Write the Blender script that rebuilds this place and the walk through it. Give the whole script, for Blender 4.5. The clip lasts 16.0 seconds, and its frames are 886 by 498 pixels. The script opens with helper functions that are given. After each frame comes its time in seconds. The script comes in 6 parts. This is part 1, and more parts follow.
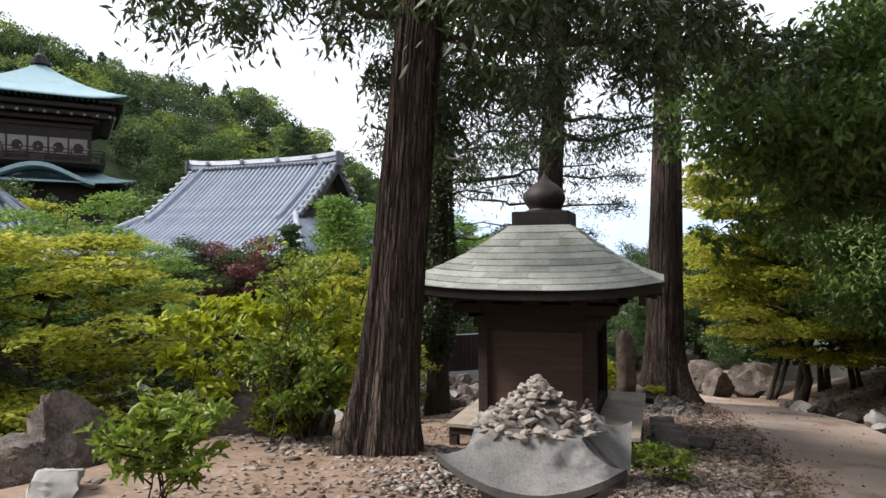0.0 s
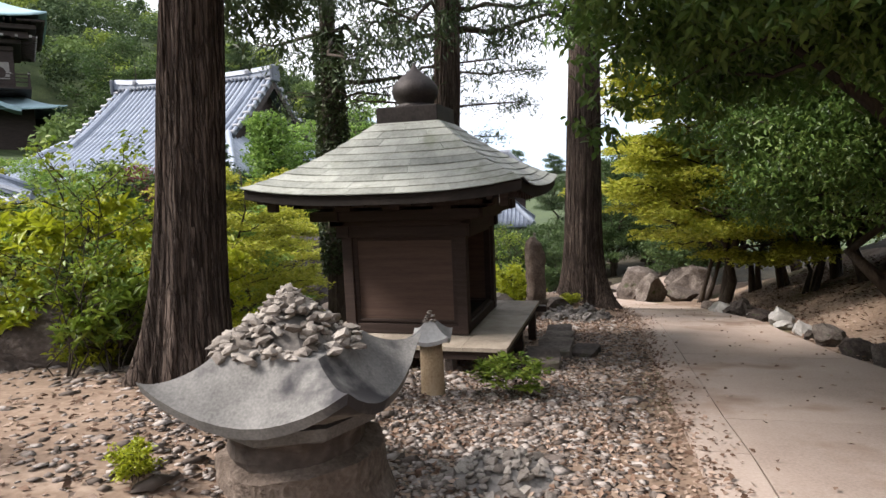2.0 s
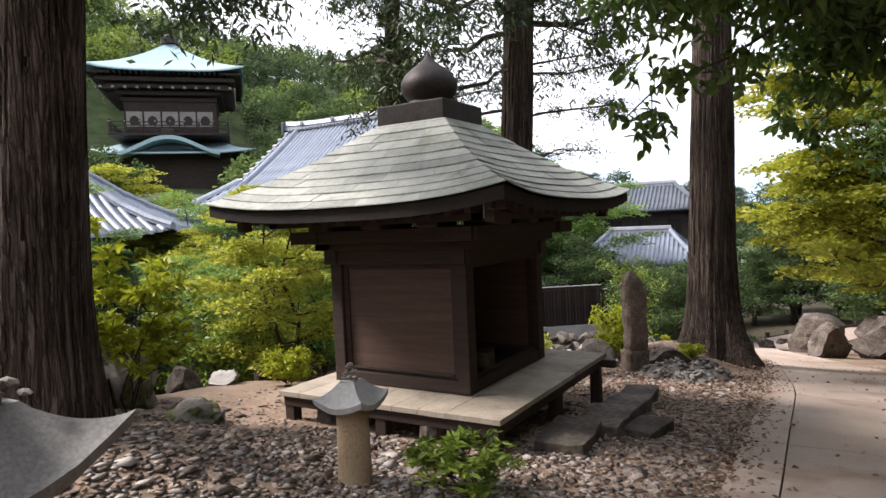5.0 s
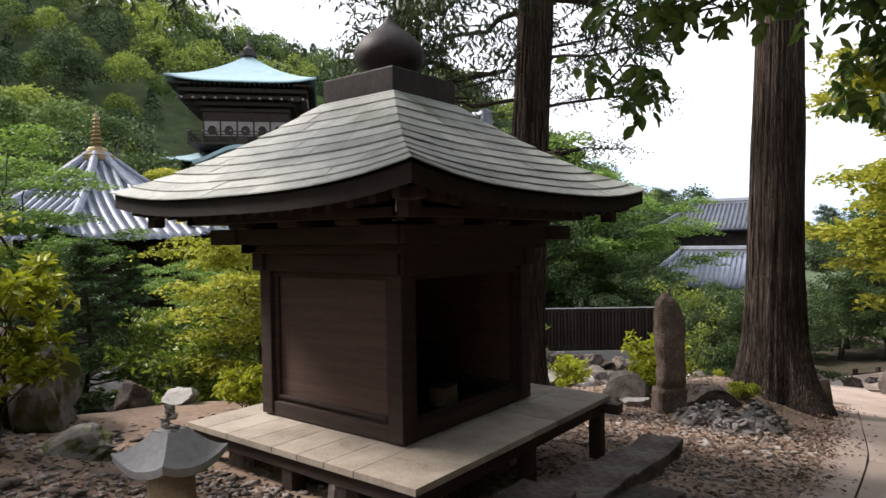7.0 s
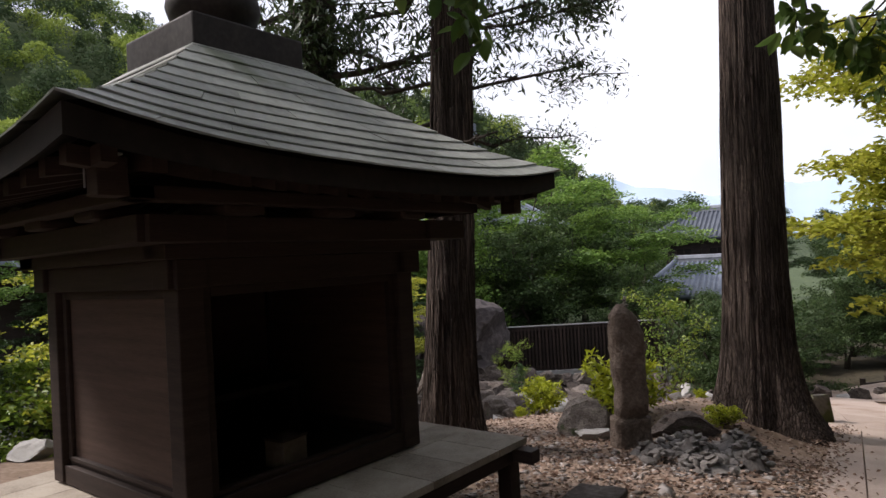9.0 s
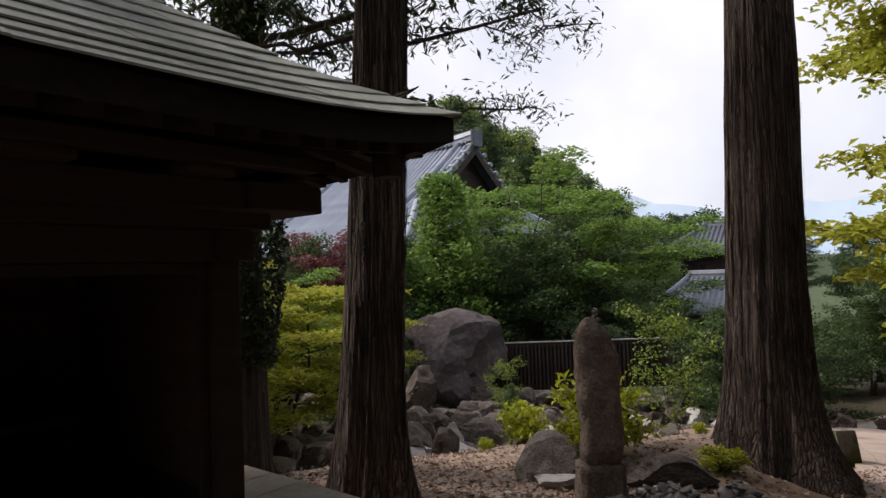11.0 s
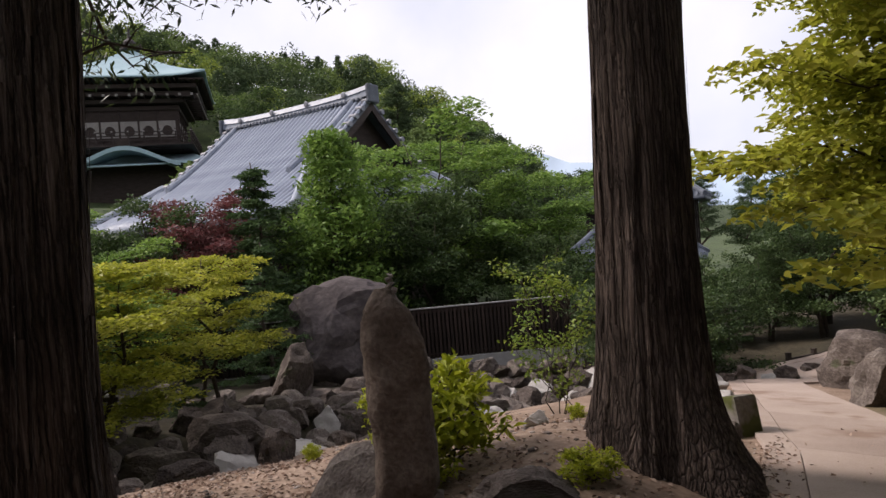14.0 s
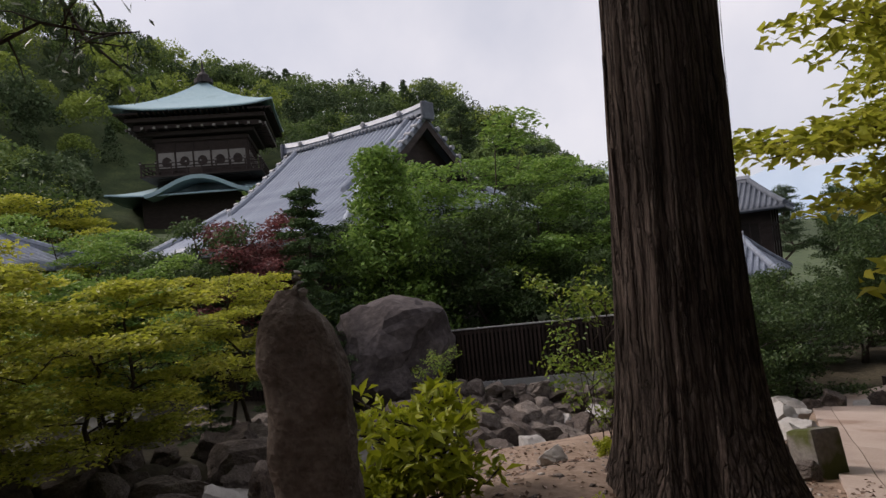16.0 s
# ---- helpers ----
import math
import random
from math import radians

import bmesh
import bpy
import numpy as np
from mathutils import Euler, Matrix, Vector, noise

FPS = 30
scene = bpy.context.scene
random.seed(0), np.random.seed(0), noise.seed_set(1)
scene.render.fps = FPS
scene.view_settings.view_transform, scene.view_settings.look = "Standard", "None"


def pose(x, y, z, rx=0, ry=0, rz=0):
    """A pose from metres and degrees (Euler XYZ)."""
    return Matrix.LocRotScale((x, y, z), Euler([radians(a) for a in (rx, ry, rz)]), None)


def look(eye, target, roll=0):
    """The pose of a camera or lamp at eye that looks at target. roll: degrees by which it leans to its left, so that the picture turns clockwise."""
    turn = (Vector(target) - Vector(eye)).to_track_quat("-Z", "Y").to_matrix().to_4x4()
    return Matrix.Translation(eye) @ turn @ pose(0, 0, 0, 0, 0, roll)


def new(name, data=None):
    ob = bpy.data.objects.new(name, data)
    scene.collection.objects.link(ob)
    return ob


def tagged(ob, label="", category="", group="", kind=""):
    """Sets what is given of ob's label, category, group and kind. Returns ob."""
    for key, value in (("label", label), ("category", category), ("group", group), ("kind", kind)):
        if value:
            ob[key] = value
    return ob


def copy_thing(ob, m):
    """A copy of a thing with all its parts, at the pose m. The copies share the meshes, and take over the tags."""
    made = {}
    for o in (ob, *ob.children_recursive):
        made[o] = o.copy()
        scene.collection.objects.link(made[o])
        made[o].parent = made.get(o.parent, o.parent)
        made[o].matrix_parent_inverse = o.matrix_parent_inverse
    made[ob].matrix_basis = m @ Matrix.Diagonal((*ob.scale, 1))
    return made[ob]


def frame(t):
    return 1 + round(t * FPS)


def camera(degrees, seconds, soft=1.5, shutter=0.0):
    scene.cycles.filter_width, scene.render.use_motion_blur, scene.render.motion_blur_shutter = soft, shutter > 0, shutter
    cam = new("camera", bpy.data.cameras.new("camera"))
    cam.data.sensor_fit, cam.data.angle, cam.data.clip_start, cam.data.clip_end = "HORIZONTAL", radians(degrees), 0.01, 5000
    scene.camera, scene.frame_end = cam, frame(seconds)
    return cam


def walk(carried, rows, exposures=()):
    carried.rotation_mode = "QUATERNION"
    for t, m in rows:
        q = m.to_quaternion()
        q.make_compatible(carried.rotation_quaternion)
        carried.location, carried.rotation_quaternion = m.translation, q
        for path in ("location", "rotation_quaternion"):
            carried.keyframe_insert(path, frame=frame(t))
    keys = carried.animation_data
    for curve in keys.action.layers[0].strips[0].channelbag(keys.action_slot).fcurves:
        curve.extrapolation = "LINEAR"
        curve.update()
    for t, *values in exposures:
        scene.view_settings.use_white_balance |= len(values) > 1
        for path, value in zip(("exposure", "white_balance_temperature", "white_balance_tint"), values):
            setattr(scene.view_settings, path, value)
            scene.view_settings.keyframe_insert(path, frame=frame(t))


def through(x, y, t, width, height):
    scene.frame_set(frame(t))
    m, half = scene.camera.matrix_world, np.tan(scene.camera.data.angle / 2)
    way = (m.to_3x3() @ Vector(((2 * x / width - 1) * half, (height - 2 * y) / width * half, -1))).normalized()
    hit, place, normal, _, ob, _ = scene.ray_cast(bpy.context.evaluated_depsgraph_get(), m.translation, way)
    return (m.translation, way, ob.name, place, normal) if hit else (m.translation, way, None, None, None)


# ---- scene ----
cam = camera(68.9, 16.0)
PATH = [
    (0, (1.433, -8.364, 2.29), (0.792, -6.47, 2.325), -0.3),
    (0.5, (1.663, -8.054, 2.193), (0.871, -6.218, 2.172), -2.7),
    (1, (1.891, -7.859, 2.199), (1.186, -5.989, 2.116), -3.0),
    (1.5, (2.106, -7.55, 2.147), (1.658, -5.612, 1.936), -4.5),
    (2, (2.352, -7.292, 2.08), (1.803, -5.381, 1.863), -2.4),
    (2.5, (2.501, -7.004, 1.98), (1.912, -5.102, 1.786), -3.5),
    (3, (2.671, -6.657, 1.971), (2.028, -4.775, 1.762), -4.3),
    (3.5, (2.828, -6.299, 1.929), (2.014, -4.484, 1.729), -4.9),
    (4, (2.975, -5.99, 1.897), (2.055, -4.22, 1.766), -3.2),
    (4.5, (3.155, -5.614, 1.85), (2.171, -3.876, 1.75), -2.9),
    (7, (3.379, -3.696, 1.686), (2.148, -2.12, 1.655), -0.9),
    (7.5, (3.356, -3.348, 1.649), (2.115, -1.78, 1.611), -2.3),
    (8, (3.368, -2.991, 1.659), (2.177, -1.387, 1.558), -1.6),
    (8.5, (3.401, -2.618, 1.605), (2.176, -1.038, 1.586), -3.1),
    (11, (3.130, -0.710, 1.385), (1.854, 0.827, 1.462), -2.1),
    (11.5, (3.095, -0.490, 1.368), (1.822, 1.051, 1.422), -1.0),
    (12, (3.039, -0.11, 1.378), (1.758, 1.425, 1.336), -2.9),
    (12.5, (2.918, 0.272, 1.322), (1.603, 1.777, 1.249), -2.4),
    (13, (2.960, 0.520, 1.325), (1.624, 2.008, 1.302), 0.2),
    (13.5, (2.985, 0.875, 1.301), (1.979, 2.603, 1.252), -4.0),
    (14, (2.880, 1.250, 1.260), (1.792, 2.927, 1.214), -4.7),
    (14.5, (2.878, 1.596, 1.254), (1.659, 3.181, 1.206), -4.0),
    (15, (2.894, 1.944, 1.206), (1.672, 3.527, 1.163), -4.6),
    (15.5, (2.864, 2.157, 1.12), (1.648, 3.745, 1.148), -2.2),
    (16, (2.866, 2.302, 1.053), (1.606, 3.855, 1.093), -5.7),
]
walk(cam, [(t, look(eye, target, roll)) for t, eye, target, roll in PATH],
     [(0, 0.52, 6180, 12), (2.5, 1.0, 6280, 14), (4, 1.12, 6280, 15), (4.5, 1.07, 6280, 15), (7, 0.72, 6280, 15), (8.5, 0.42, 6200, 17), (11, 0.04, 6380, 17), (12.5, 0.34, 6430, 20), (13, 0.52, 6430, 20), (14, 0.10, 6430, 20), (15, 0.10, 6430, 20), (15.5, 0.12, 6430, 20), (16, -0.3, 6430, 19)])

# ---- world and light ----
world = bpy.data.worlds.new("world")
scene.world = world
world.use_nodes = True
wn = world.node_tree
wn.nodes.clear()
w_out = wn.nodes.new("ShaderNodeOutputWorld")
w_bg = wn.nodes.new("ShaderNodeBackground")
w_sky = wn.nodes.new("ShaderNodeTexSky")
w_sky.sky_type = "NISHITA"
w_sky.sun_disc = False
w_sky.sun_elevation = radians(44)
w_sky.sun_rotation = radians(245)
w_scale = wn.nodes.new("ShaderNodeVectorMath")
w_scale.operation = "SCALE"
w_scale.inputs["Scale"].default_value = 0.12
w_noise = wn.nodes.new("ShaderNodeTexNoise")
w_noise.inputs["Scale"].default_value = 2.2
w_noise.inputs["Detail"].default_value = 6
w_ramp = wn.nodes.new("ShaderNodeValToRGB")
w_ramp.color_ramp.elements[0].position = 0.36
w_ramp.color_ramp.elements[0].color = (0.84, 0.875, 0.925, 1)
w_ramp.color_ramp.elements[1].position = 0.62
w_ramp.color_ramp.elements[1].color = (1.16, 1.155, 1.14, 1)
w_mix = wn.nodes.new("ShaderNodeMix")
w_mix.data_type = "RGBA"
w_mix.inputs["Factor"].default_value = 0.82
wn.links.new(w_sky.outputs[0], w_scale.inputs[0])
wn.links.new(w_scale.outputs[0], w_mix.inputs["A"])
wn.links.new(w_noise.outputs["Fac"], w_ramp.inputs[0])
wn.links.new(w_ramp.outputs[0], w_mix.inputs["B"])
wn.links.new(w_mix.outputs["Result"], w_bg.inputs["Color"])
w_bg.inputs["Strength"].default_value = 1.0
wn.links.new(w_bg.outputs[0], w_out.inputs[0])

sun = new("sun", bpy.data.lights.new("sun", "SUN"))
sun.data.energy = 4.2
sun.data.angle = radians(16)
sun.data.color = (1.0, 0.93, 0.82)
sun.matrix_world = look((-28, -13, 30), (0, 0, 0))


# ---- materials ----
def material(name, stops, scale=6.0, rough=0.85, bump=0.3, metal=0.0, stretch=(1, 1, 1), fine=40.0, spots=None,
             random_tint=0.0, island=0.0, leaf=0.0, bump_dist=0.02, spec=0.3, coord="Object"):
    """A two-scale noise material. stops: colours from dark to light; spots: (colour, threshold, scale) for stains or moss."""
    mat = bpy.data.materials.new(name)
    mat.use_nodes = True
    nt = mat.node_tree
    nt.nodes.clear()
    out = nt.nodes.new("ShaderNodeOutputMaterial")
    b = nt.nodes.new("ShaderNodeBsdfPrincipled")
    b.inputs["Roughness"].default_value = rough
    b.inputs["Metallic"].default_value = metal
    b.inputs["Specular IOR Level"].default_value = spec
    tc = nt.nodes.new("ShaderNodeTexCoord")
    mp = nt.nodes.new("ShaderNodeMapping")
    mp.inputs["Scale"].default_value = stretch
    nt.links.new(tc.outputs[coord], mp.inputs[0])
    n1 = nt.nodes.new("ShaderNodeTexNoise")
    n1.inputs["Scale"].default_value = scale
    n1.inputs["Detail"].default_value = 8
    n1.inputs["Roughness"].default_value = 0.62
    n2 = nt.nodes.new("ShaderNodeTexNoise")
    n2.inputs["Scale"].default_value = fine
    n2.inputs["Detail"].default_value = 5
    for n in (n1, n2):
        nt.links.new(mp.outputs[0], n.inputs["Vector"])
    avg = nt.nodes.new("ShaderNodeMath")
    avg.operation = "MULTIPLY_ADD"
    avg.inputs[1].default_value = 0.4
    nt.links.new(n2.outputs["Fac"], avg.inputs[0])
    part_n1 = nt.nodes.new("ShaderNodeMath")
    part_n1.operation = "MULTIPLY"
    part_n1.inputs[1].default_value = 0.6
    nt.links.new(n1.outputs["Fac"], part_n1.inputs[0])
    nt.links.new(part_n1.outputs[0], avg.inputs[2])
    value = avg.outputs[0]
    if random_tint or island:
        src = nt.nodes.new("ShaderNodeObjectInfo") if random_tint else nt.nodes.new("ShaderNodeNewGeometry")
        sock = src.outputs["Random"] if random_tint else src.outputs["Random Per Island"]
        add = nt.nodes.new("ShaderNodeMath")
        add.operation = "MULTIPLY_ADD"
        add.inputs[1].default_value = random_tint or island
        nt.links.new(sock, add.inputs[0])
        sub = nt.nodes.new("ShaderNodeMath")
        sub.operation = "SUBTRACT"
        sub.inputs[1].default_value = (random_tint or island) / 2
        nt.links.new(value, sub.inputs[0])
        nt.links.new(sub.outputs[0], add.inputs[2])
        value = add.outputs[0]
    ramp = nt.nodes.new("ShaderNodeValToRGB")
    while len(ramp.color_ramp.elements) < len(stops):
        ramp.color_ramp.elements.new(0.5)
    for i, (e, c) in enumerate(zip(ramp.color_ramp.elements, stops)):
        e.position = 0.30 + 0.40 * i / max(1, len(stops) - 1)
        e.color = (*c, 1)
    nt.links.new(value, ramp.inputs[0])
    colour = ramp.outputs[0]
    if spots:
        tint, limit, sscale = spots
        n3 = nt.nodes.new("ShaderNodeTexNoise")
        n3.inputs["Scale"].default_value = sscale
        n3.inputs["Detail"].default_value = 7
        nt.links.new(mp.outputs[0], n3.inputs["Vector"])
        r3 = nt.nodes.new("ShaderNodeValToRGB")
        r3.color_ramp.elements[0].position = limit
        r3.color_ramp.elements[1].position = limit + 0.09
        nt.links.new(n3.outputs["Fac"], r3.inputs[0])
        mx = nt.nodes.new("ShaderNodeMix")
        mx.data_type = "RGBA"
        nt.links.new(r3.outputs[0], mx.inputs["Factor"])
        nt.links.new(colour, mx.inputs["A"])
        mx.inputs["B"].default_value = (*tint, 1)
        colour = mx.outputs["Result"]
    nt.links.new(colour, b.inputs["Base Color"])
    if bump:
        bp = nt.nodes.new("ShaderNodeBump")
        bp.inputs["Strength"].default_value = bump
        bp.inputs["Distance"].default_value = bump_dist
        nt.links.new(avg.outputs[0], bp.inputs["Height"])
        nt.links.new(bp.outputs[0], b.inputs["Normal"])
    shader = b.outputs[0]
    if leaf:
        tr = nt.nodes.new("ShaderNodeBsdfTranslucent")
        nt.links.new(colour, tr.inputs["Color"])
        ms = nt.nodes.new("ShaderNodeMixShader")
        ms.inputs[0].default_value = leaf
        nt.links.new(b.outputs[0], ms.inputs[1])
        nt.links.new(tr.outputs[0], ms.inputs[2])
        shader = ms.outputs[0]
    nt.links.new(shader, out.inputs[0])
    return mat


def leaf_material(name, stops, rough=0.5, through=0.4):
    return material(name, stops, scale=0.9, fine=5.0, rough=rough, bump=0, island=0.22, leaf=through)


def bark_material(name, dark, mid, light, plates=(26, 26, 0.75), depth=0.03):
    """Long fibrous plates of bark parted by narrow dark fissures, weathered grey in patches."""
    mat = bpy.data.materials.new(name)
    mat.use_nodes = True
    nt = mat.node_tree
    b = nt.nodes["Principled BSDF"]
    b.inputs["Roughness"].default_value = 0.95
    b.inputs["Specular IOR Level"].default_value = 0.15
    tc = nt.nodes.new("ShaderNodeTexCoord")

    def mapped(scale):
        mp = nt.nodes.new("ShaderNodeMapping")
        mp.inputs["Scale"].default_value = scale
        nt.links.new(tc.outputs["Object"], mp.inputs[0])
        return mp.outputs[0]

    def noise_of(vec, scale, detail=6, distortion=0.0):
        n = nt.nodes.new("ShaderNodeTexNoise")
        n.inputs["Scale"].default_value = scale
        n.inputs["Detail"].default_value = detail
        n.inputs["Roughness"].default_value = 0.65
        n.inputs["Distortion"].default_value = distortion
        nt.links.new(vec, n.inputs["Vector"])
        return n

    def ramp(sock, stops):
        r = nt.nodes.new("ShaderNodeValToRGB")
        while len(r.color_ramp.elements) < len(stops):
            r.color_ramp.elements.new(0.5)
        for e, (p, c) in zip(r.color_ramp.elements, stops):
            e.position = p
            e.color = (*c, 1)
        nt.links.new(sock, r.inputs[0])
        return r.outputs[0]

    def mixed(kind, fac, a, c):
        m = nt.nodes.new("ShaderNodeMix")
        m.data_type = "RGBA"
        m.blend_type = kind
        if isinstance(fac, float):
            m.inputs["Factor"].default_value = fac
        else:
            nt.links.new(fac, m.inputs["Factor"])
        nt.links.new(a, m.inputs["A"])
        if isinstance(c, tuple):
            m.inputs["B"].default_value = (*c, 1)
        else:
            nt.links.new(c, m.inputs["B"])
        return m.outputs["Result"]

    wob = noise_of(mapped((1, 1, 0.5)), 7, 4)
    shift = nt.nodes.new("ShaderNodeVectorMath")
    shift.operation = "MULTIPLY_ADD"
    shift.inputs[1].default_value = (1.6, 1.6, 0.8)
    nt.links.new(wob.outputs["Color"], shift.inputs[0])
    nt.links.new(mapped(plates), shift.inputs[2])
    crack = nt.nodes.new("ShaderNodeTexVoronoi")
    crack.feature = "DISTANCE_TO_EDGE"
    crack.inputs["Scale"].default_value = 1.0
    nt.links.new(shift.outputs[0], crack.inputs["Vector"])
    fissure = ramp(crack.outputs["Distance"], [(0.0, (0, 0, 0)), (0.16, (0.75, 0.75, 0.75)), (0.5, (1, 1, 1))])
    fibre = noise_of(mapped((85, 85, 2.2)), 1.0, 6, 0.4)
    broad = noise_of(mapped((1, 1, 0.35)), 3.5, 6)
    tone = ramp(fibre.outputs["Fac"], [(0.30, dark), (0.50, mid), (0.70, light)])
    tone = mixed("MULTIPLY", 0.62, tone, fissure)
    worn = ramp(broad.outputs["Fac"], [(0.40, (0.62, 0.60, 0.58)), (0.62, (1.35, 1.32, 1.30))])
    tone = mixed("MULTIPLY", 1.0, tone, worn)
    flakes = noise_of(mapped((30, 30, 5)), 1.0, 5)
    tone = mixed("MIX", ramp(flakes.outputs["Fac"], [(0.66, (0, 0, 0)), (0.75, (0.55, 0.55, 0.55))]), tone, (light[0] * 1.5, light[1] * 1.55, light[2] * 1.6))
    nt.links.new(tone, b.inputs["Base Color"])
    h = mixed("MULTIPLY", 0.55, fissure, fibre.outputs["Fac"])
    bp = nt.nodes.new("ShaderNodeBump")
    bp.inputs["Strength"].default_value = 1.0
    bp.inputs["Distance"].default_value = depth
    nt.links.new(h, bp.inputs["Height"])
    nt.links.new(bp.outputs[0], b.inputs["Normal"])
    return mat


